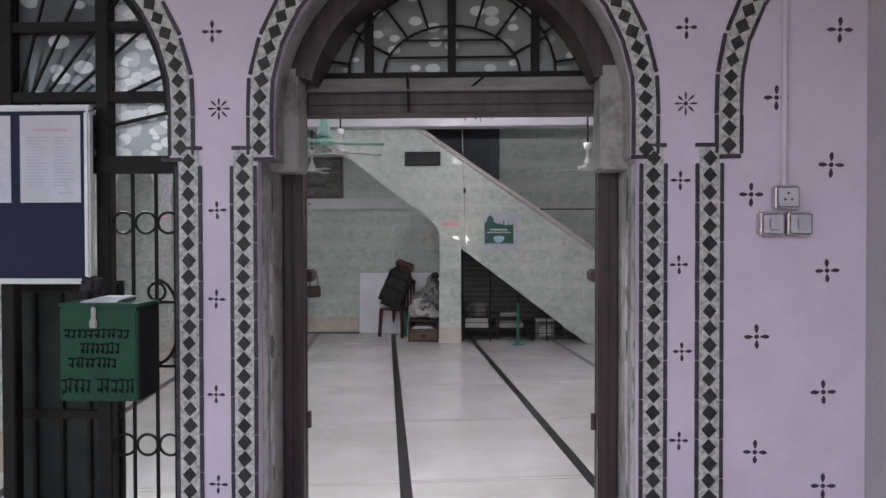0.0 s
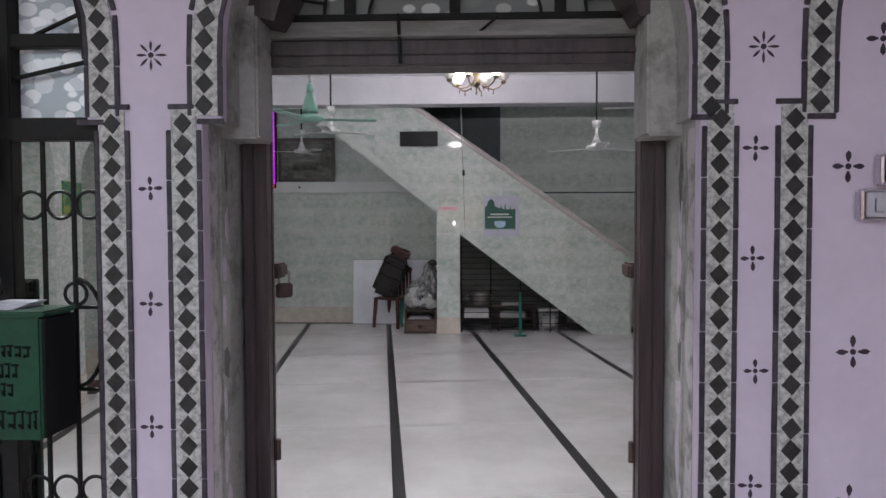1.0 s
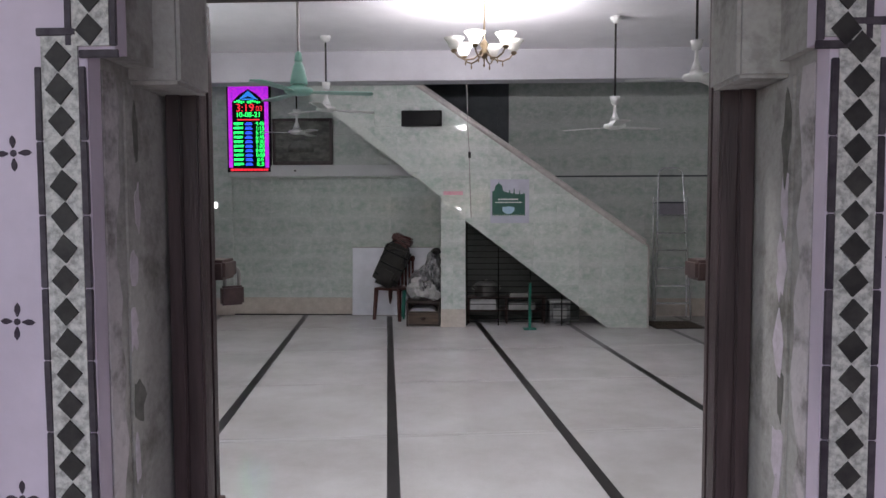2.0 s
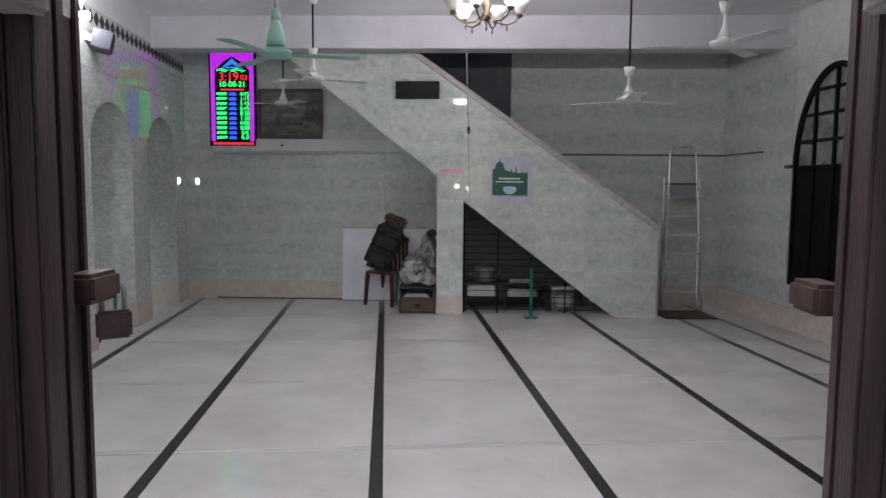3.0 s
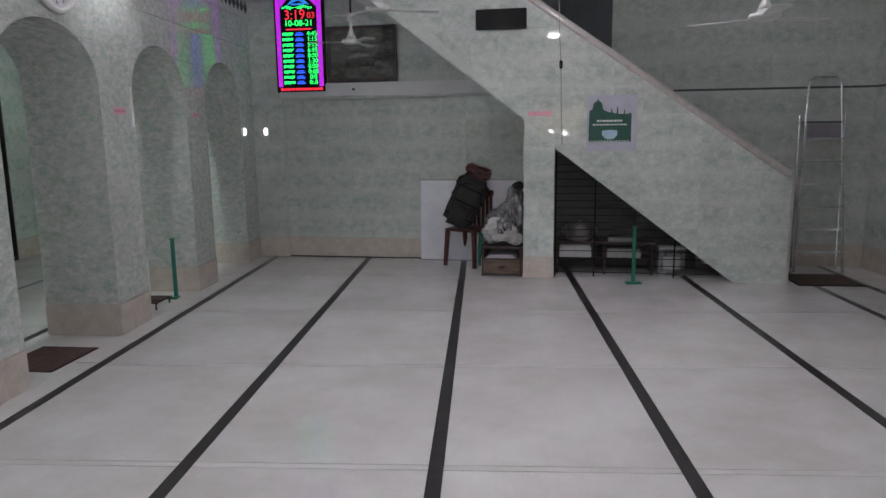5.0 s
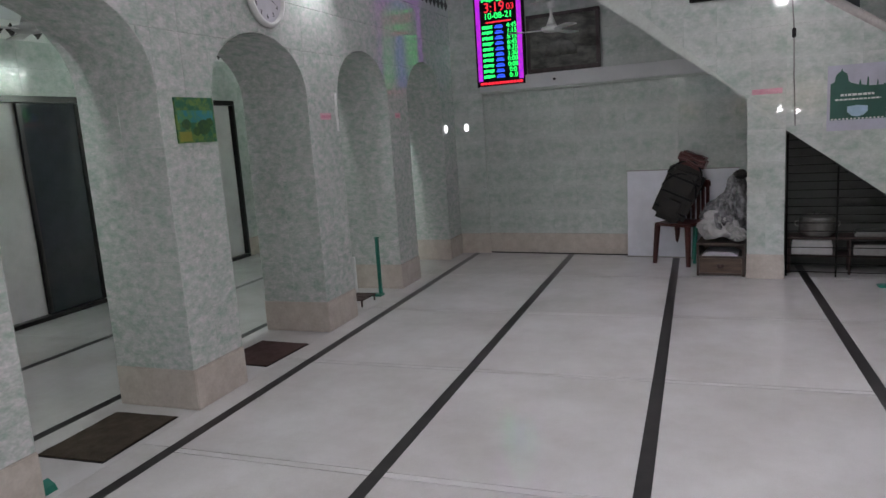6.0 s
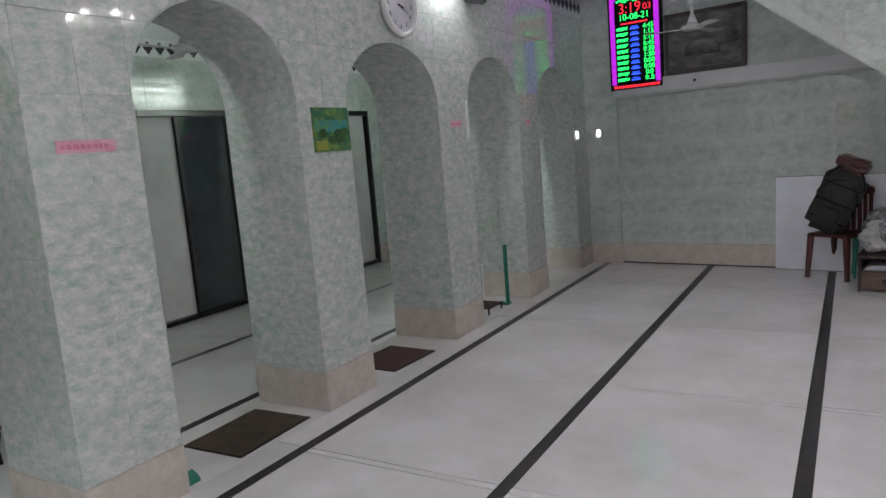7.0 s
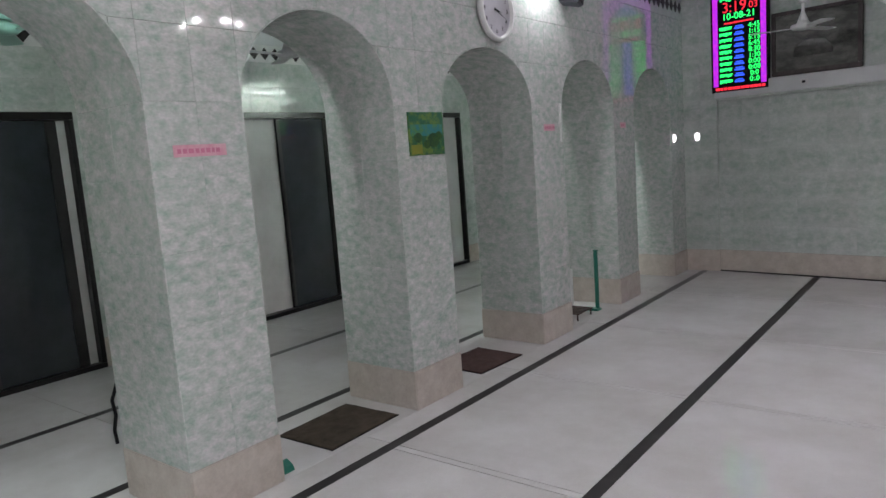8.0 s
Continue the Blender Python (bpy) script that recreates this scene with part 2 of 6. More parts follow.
M_GLASSPAT = pattern_glass("leaf_pattern_glass", (0.20, 0.205, 0.195), (0.62, 0.62, 0.60), 12)
# one leaf glass in two copies; the paler has reflected sky in its colour
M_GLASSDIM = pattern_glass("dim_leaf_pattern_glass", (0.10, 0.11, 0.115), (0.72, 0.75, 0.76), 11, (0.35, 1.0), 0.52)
M_GLASSLIT = pattern_glass("daylit_leaf_pattern_glass", (0.42, 0.46, 0.49), (0.98, 0.98, 0.98), 19, (-0.3, 0.6), 0.62)
M_POSTERPAPER = material("poster_paper", (0.50, 0.50, 0.60), 0.4, scale=4, grain=0.03)
M_GUARD = material("lilac_grey_plate", (0.30, 0.28, 0.33), 0.5)
M_SPEAKER = material("grey_plastic", (0.07, 0.07, 0.095), 0.4, grain=0.08)
M_GROUND = material("ground", (0.20, 0.19, 0.17), 0.9, scale=0.4)


# ---- mesh helpers ----
def box(bm, a, b, bevel=0.0):
    lo = [min(p, q) for p, q in zip(a, b)]
    hi = [max(p, q) for p, q in zip(a, b)]
    r = bmesh.ops.create_cube(bm, size=1.0)
    vs = r["verts"]
    for v in vs:
        v.co = Vector([lo[i] + (v.co[i] + 0.5) * (hi[i] - lo[i]) for i in range(3)])
    if bevel:
        es = list({e for v in vs for e in v.link_edges})
        bmesh.ops.bevel(bm, geom=es, offset=bevel, segments=2, affect="EDGES", clamp_overlap=True)
    return bm


def rod(bm, a, b, r, seg=10, r2=None):
    a, b = Vector(a), Vector(b)
    d = b - a
    m = Matrix.Translation((a + b) / 2) @ d.to_track_quat("Z", "Y").to_matrix().to_4x4()
    bmesh.ops.create_cone(bm, cap_ends=True, segments=seg, radius1=r, radius2=r if r2 is None else r2, depth=d.length, matrix=m)
    return bm


def chain(bm, pts, r, seg=8):
    for a, b in zip(pts, pts[1:]):
        rod(bm, a, b, r, seg)
    return bm


def bent_bar(bm, pts, r, seg=8):
    """One bar bent along points of the xz plane."""
    pts = [Vector(p) for p in pts]
    rows = []
    for i, p in enumerate(pts):
        d = (pts[min(i + 1, len(pts) - 1)] - pts[max(i - 1, 0)]).normalized()
        side = d.cross(Vector((0, 1, 0)))
        rows.append([bm.verts.new(p + side * (r * math.cos(2 * math.pi * k / seg)) + Vector((0, r * math.sin(2 * math.pi * k / seg), 0))) for k in range(seg)])
    for a, b in zip(rows, rows[1:]):
        for k in range(seg):
            bm.faces.new((a[k], a[(k + 1) % seg], b[(k + 1) % seg], b[k])).smooth = True
    bm.faces.new(rows[0][::-1])
    bm.faces.new(rows[-1])
    return bm


def ring(bm, centre, radius, r, seg=20, axis="y"):
    pts = []
    for i in range(seg + 1):
        a = 2 * math.pi * i / seg
        c, s = radius * math.cos(a), radius * math.sin(a)
        pts.append(Vector(centre) + (Vector((c, 0, s)) if axis == "y" else Vector((c, s, 0)) if axis == "z" else Vector((0, c, s))))
    return chain(bm, pts, r, 6)


def lathe(bm, profile, centre=(0, 0, 0), seg=24):
    """Rings (radius, height) turned round the vertical through centre."""
    rows = []
    for r, z in profile:
        rows.append([bm.verts.new((centre[0] + r * math.cos(2 * math.pi * i / seg), centre[1] + r * math.sin(2 * math.pi * i / seg), centre[2] + z)) for i in range(seg)])
    for a, b in zip(rows, rows[1:]):
        for i in range(seg):
            f = bm.faces.new((a[i], a[(i + 1) % seg], b[(i + 1) % seg], b[i]))
            f.smooth = True
    for row, turn in ((rows[0], True), (rows[-1], False)):
        if profile[0 if turn else -1][0] > 1e-4:
            bm.faces.new(row[::-1] if turn else row)
    return bm


def prism(bm, poly, lo, hi, axis="y"):
    """A flat outline (two coordinates) carried from lo to hi along an axis."""
    def put(p, d):
        return {"y": (p[0], d, p[1]), "x": (d, p[0], p[1]), "z": (p[0], p[1], d)}[axis]
    a = [bm.verts.new(put(p, lo)) for p in poly]
    b = [bm.verts.new(put(p, hi)) for p in poly]
    n = len(poly)
    bm.faces.new(a)
    bm.faces.new(b[::-1])
    for i in range(n):
        bm.faces.new((a[i], b[i], b[(i + 1) % n], a[(i + 1) % n]))
    return bm


def mesh_of(name, bm, mat):
    bmesh.ops.recalc_face_normals(bm, faces=bm.faces)
    me = bpy.data.meshes.new(name)
    bm.to_mesh(me)
    bm.free()
    me.materials.append(mat)
    return me


def part(name, bm, mat, parent, label="", kind=""):
    ob = new(name, mesh_of(name, bm, mat))
    ob.parent = parent
    return tagged(ob, label, kind=kind)


def piece(name, me, parent, m=None):
    ob = new(name, me)
    ob.parent = parent
    if m is not None:
        ob.matrix_basis = m
    return ob


def solid(name, bm, mat, label, category, kind="", m=None, group=""):
    ob = new(name, mesh_of(name, bm, mat))
    if m is not None:
        ob.matrix_world = m
    return tagged(ob, label, category, group, kind)


def thing(name, m, label, category, group="", kind=""):
    ob = new(name)
    ob.empty_display_size = 0.1
    ob.matrix_world = m
    return tagged(ob, label, category, group, kind)


B = bmesh.new
rng0 = random.Random(11)


def lettering(name, body, size, mat, parent, m, depth=0.001):
    cu = bpy.data.curves.new(name, "FONT")
    cu.body, cu.size, cu.extrude = body, size, depth
    cu.align_x, cu.align_y = "CENTER", "CENTER"
    tmp = bpy.data.objects.new(name, cu)
    scene.collection.objects.link(tmp)
    me = bpy.data.meshes.new_from_object(tmp.evaluated_get(bpy.context.evaluated_depsgraph_get()))
    bpy.data.objects.remove(tmp)
    me.materials.clear()
    me.materials.append(mat)
    return piece(name, me, parent, m)


def clip(poly, inside):
    """Cut an outline by a half plane a*x + b*y + c >= 0."""
    a, b, c = inside
    out = []
    for p, q in zip(poly, poly[1:] + poly[:1]):
        dp, dq = a * p[0] + b * p[1] + c, a * q[0] + b * q[1] + c
        if dp >= 0:
            out.append(p)
        if (dp >= 0) != (dq >= 0):
            k = dp / (dp - dq)
            out.append((p[0] + k * (q[0] - p[0]), p[1] + k * (q[1] - p[1])))
    return out


TILE_MESH = {}


def tile_piece(parent, poly, depth, mat, m, name="tile"):
    """One tile with a pillowed edge: outline in its plane, standing proud by depth towards -y of the pose m."""
    cx = sum(p[0] for p in poly) / len(poly)
    cz = sum(p[1] for p in poly) / len(poly)
    local = [(p[0] - cx, p[1] - cz) for p in poly]
    key = (mat.name, depth, tuple((round(p[0], 3), round(p[1], 3)) for p in local))
    if key not in TILE_MESH:
        bm = B()
        k = 0.0012
        size = max(1e-3, max(math.hypot(*p) for p in local))
        low = [bm.verts.new((p[0], 0, p[1])) for p in local]
        rim = [bm.verts.new((p[0], -depth * 0.88, p[1])) for p in local]
        top = [bm.verts.new((p[0] * (1 - k / size), -depth, p[1] * (1 - k / size))) for p in local]
        n = len(local)
        bm.faces.new(top)
        for a, b in ((low, rim), (rim, top)):
            for i in range(n):
                bm.faces.new((a[i], a[(i + 1) % n], b[(i + 1) % n], b[i]))
        TILE_MESH[key] = mesh_of(name, bm, mat)
    return piece(name, TILE_MESH[key], parent, m @ pose(cx, 0, cz))


def tiling(parent, region, w, h, x0, z0, mat, m, depth=0.006, gap=0.0007, cuts=(), name="tile"):
    """Tiles of w by h over a convex region of a plane; the pose m carries (x, 0, z) to it. A third of each tile's neighbours shift by half."""
    xs, zs = [p[0] for p in region], [p[1] for p in region]
    # half planes of the region, wound either way
    area = sum(p[0] * q[1] - q[0] * p[1] for p, q in zip(region, region[1:] + region[:1]))
    pts = region if area > 0 else region[::-1]
    planes = []
    for p, q in zip(pts, pts[1:] + pts[:1]):
        a, b = p[1] - q[1], q[0] - p[0]
        planes.append((a, b, -(a * p[0] + b * p[1])))
    i0, i1 = math.floor((min(xs) - x0) / w), math.ceil((max(xs) - x0) / w)
    j0, j1 = math.floor((min(zs) - z0) / h), math.ceil((max(zs) - z0) / h)
    for j in range(j0, j1):
        for i in range(i0, i1):
            a, b = x0 + i * w + gap / 2, z0 + j * h + gap / 2
            poly = [(a, b), (a + w - gap, b), (a + w - gap, b + h - gap), (a, b + h - gap)]
            for pl in planes:
                poly = clip(poly, pl)
                if len(poly) < 3:
                    break
            if len(poly) >= 3:
                sx = max(p[0] for p in poly) - min(p[0] for p in poly)
                sz = max(p[1] for p in poly) - min(p[1] for p in poly)
                if sx > 0.012 and sz > 0.012:
                    tile_piece(parent, poly, depth, mat, m, name)


# ---- large structure: floors, walls, ceiling ----
solid("ground", box(B(), (-300, -300, -0.30), (300, 300, -0.12)), M_GROUND, "dusty grey ground outside the building", "ground", "structure")
# porch floor is out of view; its grey is set low to limit bounce light
solid("floor_porch", box(B(), (-6, -2.6, -0.12), (2.2, FACADE, -0.004)), M_PORCHFLOOR, "unseen grey porch floor, darkened to cut light bounced onto the wall", "floor", "structure")
hall_floor = solid("floor", box(B(), (-9.5, FACADE + 0.002, -0.12), (7.5, BACK + 2.6, -0.012)), M_JOINT, "pale terrazzo floor with black row strips", "floor", "structure")
solid("ceiling", box(B(), (-9.5, FACADE, CEIL), (7.5, BACK + 2.6, CEIL + 0.2)), M_CEIL, "white painted concrete ceiling", "ceiling", "structure")
# assumed roof slab, never in view; its reach sets the sky light on the facade
solid("ceiling_porch", box(B(), (-6, -0.9, 3.15), (2.2, FACADE - 0.002, 3.3)), M_CEIL, "assumed white porch ceiling slab, out of view", "ceiling", "structure")
solid("beam", box(B(), (-5, 9.85, 3.225), (6, 10.15, CEIL + 0.01), 0.006), M_BEAM, "greyish white painted ceiling beam before the staircase", "beam", "structure")
# low wall out of view, added to hold sky light off the lower facade
solid("wall_parapet", box(B(), (-6, -2.75, -0.12), (1.95, -2.602, 1.05)), M_PORCH, "unseen low wall added to shade the lower entrance wall", "wall", "structure")
solid("wall_porch", box(B(), (1.72, -2.6, -0.1), (1.95, FACADE - 0.002, 3.15)), M_PORCH, "greyish lilac porch side wall", "wall", "structure")
# end wall, above and below its ledge
solid("wall_outer_end", box(B(), (-9.5, BACK + 0.010, -0.01), (7.5, BACK + 0.25, CEIL)), M_GROUT, "tiled end wall of the hall", "wall", "structure")


def arch_z(d, half, rise, spring):
    k = max(0.0, 1 - (d / half) ** 2)
    return spring + rise * math.sqrt(k)


def arched_wall(bm, lo, hi, y0, y1, top, openings, steps=28):
    """A wall along x from lo to hi with arched openings (left, right, spring, rise), thick from y0 to y1."""
    x = lo
    for a, b, spring, rise in sorted(openings):
        if a > x:
            box(bm, (x, y0, 0), (a, y1, top))
        c, h = (a + b) / 2, (b - a) / 2
        xs = [c - h * math.cos(math.pi * i / steps) for i in range(steps + 1)]
        pts = [(p, arch_z(p - c, h, rise, spring)) for p in xs]
        for p, q in zip(pts, pts[1:]):
            prism(bm, [p, q, (q[0], top), (p[0], top)], y0, y1)
        x = b
    if hi > x:
        box(bm, (x, y0, 0), (hi, y1, top))
    bmesh.ops.remove_doubles(bm, verts=bm.verts, dist=1e-5)
    return bm


# arcade between hall and side aisle; in its own frame x runs along the row, y into the aisle
ROW = G @ Matrix(((0, -1, 0, ARC), (1, 0, 0, 0), (0, 0, 1, 0), (0, 0, 0, 1)))
PIERS = [(3.02, 3.30), (4.525, 5.04), (6.18, 6.675), (7.88, 8.39), (9.48, 9.98), (11.07, 11.545)]
ARCHES = [(PIERS[i][1], PIERS[i + 1][0]) for i in range(5)]
SPRING = 2.0
RISES = [0.55, 0.515, 0.435, 0.44, 0.44]
ARC_T = ARC - ARC_BACK
arcade = solid("wall_arcade", arched_wall(B(), PIERS[0][0], PIERS[-1][1], 0.006, ARC_T, CEIL, [(a, b, SPRING, r) for (a, b), r in zip(ARCHES, RISES)]), M_GROUT,
               "arcade wall of round arches faced with mottled green tiles", "arcade", "structure", ROW)
pilaster = solid("wall_pilaster", box(B(), (ARC, 11.551, 0.0), (-1.964, 12.0, CEIL)), M_GROUT, "shallow tiled pilaster in the corner by the arcade", "wall", "structure", G)
# aisle wall with three sliding doors
aisle_m = G @ Matrix(((0, -1, 0, AISLE), (1, 0, 0, 0), (0, 0, 1, 0), (0, 0, 0, 1)))
AISLE_DOORS = [(4.42, 5.72), (7.46, 8.84), (10.08, 11.35)]
HEAD = 2.26
bm = B()
x = 1.5
for a, b in AISLE_DOORS:
    box(bm, (x, 0.006, 0), (a, 0.25, CEIL))
    box(bm, (a, 0.006, HEAD), (b, 0.25, CEIL))
    x = b
box(bm, (x, 0.006, 0), (12.06, 0.25, CEIL))
aisle_wall = solid("wall_aisle", bm, M_GROUT, "outer aisle wall faced with pale green tiles", "wall", "structure", aisle_m)
# right wall with an arched window; in its frame x runs towards the entrance
right_m = G @ Matrix(((0, 1, 0, RIGHT), (-1, 0, 0, 0), (0, 0, 1, 0), (0, 0, 0, 1)))
bm = B()
RW_A, RW_B = -9.10, -7.70                    # window, along the wall
box(bm, (-12.2, 0.006, 0), (RW_A, 0.30, CEIL))
box(bm, (RW_B, 0.006, 0), (-1.8, 0.30, CEIL))
box(bm, (RW_A, 0.006, 0), (RW_B, 0.30, 0.52))
c, h = (RW_A + RW_B) / 2, (RW_B - RW_A) / 2
pts = [(c - h * math.cos(math.pi * i / 28), arch_z(-h * math.cos(math.pi * i / 28), h, 1.05, 1.88)) for i in range(29)]
for p, q in zip(pts, pts[1:]):
    prism(bm, [p, q, (q[0], CEIL), (p[0], CEIL)], 0.006, 0.30)
right_wall = solid("wall_right", bm, M_GROUT, "side wall faced with green tiles around an arched window", "wall", "structure", right_m)

# entrance wall: lilac outside, with a stepped arched doorway and a stepped arched grille window
DOOR_C, WIN_C, RIGHT_C = 0.23, -1.475, 1.92
LOW, UP, STEP, A_SPRING = 0.715, 0.660, 1.885, 2.07
DEEP = INNER - FACADE


def stepped_wall(bm, lo, hi, y0, y1, top, openings):
    x = lo
    for c, low, lowr in openings:
        box(bm, (x, y0, -0.01), (c - low, y1, top))
        box(bm, (c - low, y0, STEP), (c - UP, y1, top))
        box(bm, (c + UP, y0, STEP), (c + lowr, y1, top))
        n = 32
        pts = [(c - UP * math.cos(math.pi * i / n), arch_z(-UP * math.cos(math.pi * i / n), UP, UP, A_SPRING)) for i in range(n + 1)]
        for p, q in zip(pts, pts[1:]):
            prism(bm, [p, q, (q[0], top), (p[0], top)], y0, y1)
        x = c + lowr
    box(bm, (x, y0, -0.01), (hi, y1, top))
    bmesh.ops.remove_doubles(bm, verts=bm.verts, dist=1e-5)
    return bm


facade = solid("wall_entrance", stepped_wall(B(), -5.5, 1.72, FACADE, FACADE + 0.045, CEIL, [(WIN_C, 0.69, 0.69), (DOOR_C, LOW, LOW - 0.035)]), M_LILAC,
               "lilac painted entrance wall with tile-edged arches", "wall", "structure")
solid("wall_entrance_core", stepped_wall(B(), -9.5, 7.5, FACADE + 0.047, INNER, CEIL, [(WIN_C, 0.69, 0.69), (DOOR_C, LOW, LOW - 0.035)]), M_CEMENT,
      "bare patched cement reveal of the entrance wall", "wall", "structure")

# ---- floor of the hall: slabs between black strips ----
LINES = [-2.14, -0.873, 0.383, 1.605, 2.845, 4.06, 4.575]
ROWS_V = [2.67, 4.17, 5.67, 7.17, 8.67, 10.17, 11.67]
SW = 0.075


def slab(a, b, c, d, mat, name):
    """A floor piece in the grid from (a, c) to (b, d)."""
    bm = B()
    w, l = b - a, d - c
    prism(bm, [(-w / 2, -l / 2), (w / 2, -l / 2), (w / 2, l / 2), (-w / 2, l / 2)], -0.012, 0.0, "z")
    return piece(name, mesh_of(name, bm, mat), hall_floor, G @ pose((a + b) / 2, (c + d) / 2, 0))


edges_u = [ARC] + LINES + [RIGHT]
for i, (a, b) in enumerate(zip(edges_u, edges_u[1:])):
    lo = a + (SW / 2 + 0.001 if i else 0)
    hi = b - (SW / 2 + 0.001 if i < len(edges_u) - 2 else 0)
    for r0, r1 in zip(ROWS_V, ROWS_V[1:] + [13.0]):
        wide = i != 0
        slab(lo, hi, r0 + 0.028, r1 - 0.032 if wide else r1 + 0.02, M_FLOOR, "slab")
        if wide:
            slab(lo, hi, r0 - 0.024, r0 + 0.020, M_FLOOR, "joint_strip")
for u in LINES:
    slab(u - SW / 2, u + SW / 2, 2.3, 13.4, M_STRIP, "black_strip")
AISLE_LINES = [-3.107, -4.43]
for a, b in ((AISLE, -4.43), (-4.43, -3.107), (-3.107, ARC)):
    lo = a + (SW / 2 + 0.001 if a in AISLE_LINES else 0)
    hi = b - (SW / 2 + 0.001 if b in AISLE_LINES else 0.002)
    for r0, r1 in zip((2.6, 5.0, 7.4, 9.8), (5.0, 7.4, 9.8, 12.6)):
        slab(lo, hi, r0 + 0.002, r1 - 0.002, M_FLOOR, "slab")
for u in AISLE_LINES:
    slab(u - SW / 2, u + SW / 2, 2.6, 12.6, M_STRIP, "black_strip")

# ---- staircase: pillar and slanting face ----
ST_M = pose(0, STAIR, 0)
P0, P1 = -0.157, 0.173                         # pillar
SLOPE = 0.737
# underside runs from the floor at 2.06 up to the left; upper edge from the newel up to the left
LOWER = lambda x: (2.06 - x) * 0.76
UPPER = lambda x: 1.094 + (2.60 - x) * 0.704
stair = thing("staircase", pose(0, 0, 0), "tiled staircase rising over a dark storage space", "staircase", kind="structure")
bm = B()
# face and flight as one body: a slanting slab 1.05 m wide up to the end wall
prism(bm, [(P1, LOWER(P1)), (2.06, 0.0), (2.60, 0.0), (2.60, UPPER(2.60) - 0.02), (P1, UPPER(P1) - 0.02)], STAIR + 0.006, STAIR + 0.10)
SOFF = lambda x: 1.742 + (P0 - x) * 0.775
prism(bm, [(P0, 1.742), (P0, 1.60), (P1, LOWER(P1)), (P1, UPPER(P1) - 0.02), (-1.02, 3.598), (-2.555, 3.598)], STAIR + 0.006, STAIR + 0.10)
part("stringer", bm, M_GROUT, stair)
bm = B()
prism(bm, [(P0, 1.742), (P1, LOWER(P1)), (2.06, 0.0), (2.20, 0.0), (P1, LOWER(P1) + 0.12), (-2.35, SOFF(-2.35) + 0.15), (-2.5, SOFF(-2.5))], STAIR + 0.10, BACK - 0.004)
part("soffit", bm, M_PLASTER, stair, "plastered underside of the flight")
part("pillar", box(B(), (P0 + 0.006, STAIR + 0.009, 0.0), (P1 - 0.006, STAIR + 0.33, 1.735)), M_GROUT, stair)
bm = B()
prism(bm, [(2.606, 0.0), (2.606, UPPER(2.606) + 0.01), (2.606 - 0.09, UPPER(2.606) + 0.075), (-1.05, UPPER(-1.05) + 0.01), (-1.05, UPPER(-1.05) - 0.02), (2.585, UPPER(2.585) - 0.02), (2.585, 0)], STAIR - 0.012, STAIR + 0.11)
part("coping_roll", rod(B(), (2.55, STAIR + 0.03, UPPER(2.55) + 0.012), (-1.05, STAIR + 0.03, UPPER(-1.05) - 0.012), 0.046, 18), M_COPE, stair, "glossy rounded coping roll")
part("coping", bm, M_COPE, stair, "rounded tile coping along the stair wall")
# steps behind the stair wall
for k in range(11):
    x = 2.45 - 0.25 * k
    z = 0.18 * (k + 1)
    if z < 3.2:
        part("step", box(B(), (x - 0.25, STAIR + 0.101, z - 0.12), (x, BACK - 0.006, z), 0.004), M_DADO, stair)

# dark stairwell behind the upper flight: its shade is a dark sheet, beside a real post
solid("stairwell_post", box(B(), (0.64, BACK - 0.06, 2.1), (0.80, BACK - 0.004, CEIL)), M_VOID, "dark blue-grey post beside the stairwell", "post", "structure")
solid("wall_stairwell", box(B(), (-0.88, BACK - 0.012, 2.36), (0.64, BACK - 0.004, CEIL)), M_VOID, "dark sheet standing for the shade of the stairwell opening", "wall", "structure")


# ---- chandelier: lit glass cups on brass arms ----
CH = pose(0.375, 7.6, 0)
chand = thing("chandelier", CH, "brass chandelier with fluted glass shades, lit", "chandelier")
part("canopy", lathe(B(), [(0.055, CEIL - 0.002), (0.055, CEIL - 0.02), (0.015, CEIL - 0.05)]), M_BRASS, chand)
part("stem", rod(B(), (0, 0, 3.12), (0, 0, CEIL - 0.04), 0.010), M_BRASS, chand)
part("hub", lathe(B(), [(0.004, 3.00), (0.03, 3.02), (0.05, 3.06), (0.025, 3.10), (0.045, 3.14), (0.012, 3.19)]), M_BRASS, chand)
part("finial", lathe(B(), [(0.001, 2.925), (0.012, 2.945), (0.005, 2.97), (0.012, 3.0)], seg=12), M_BRASS, chand)
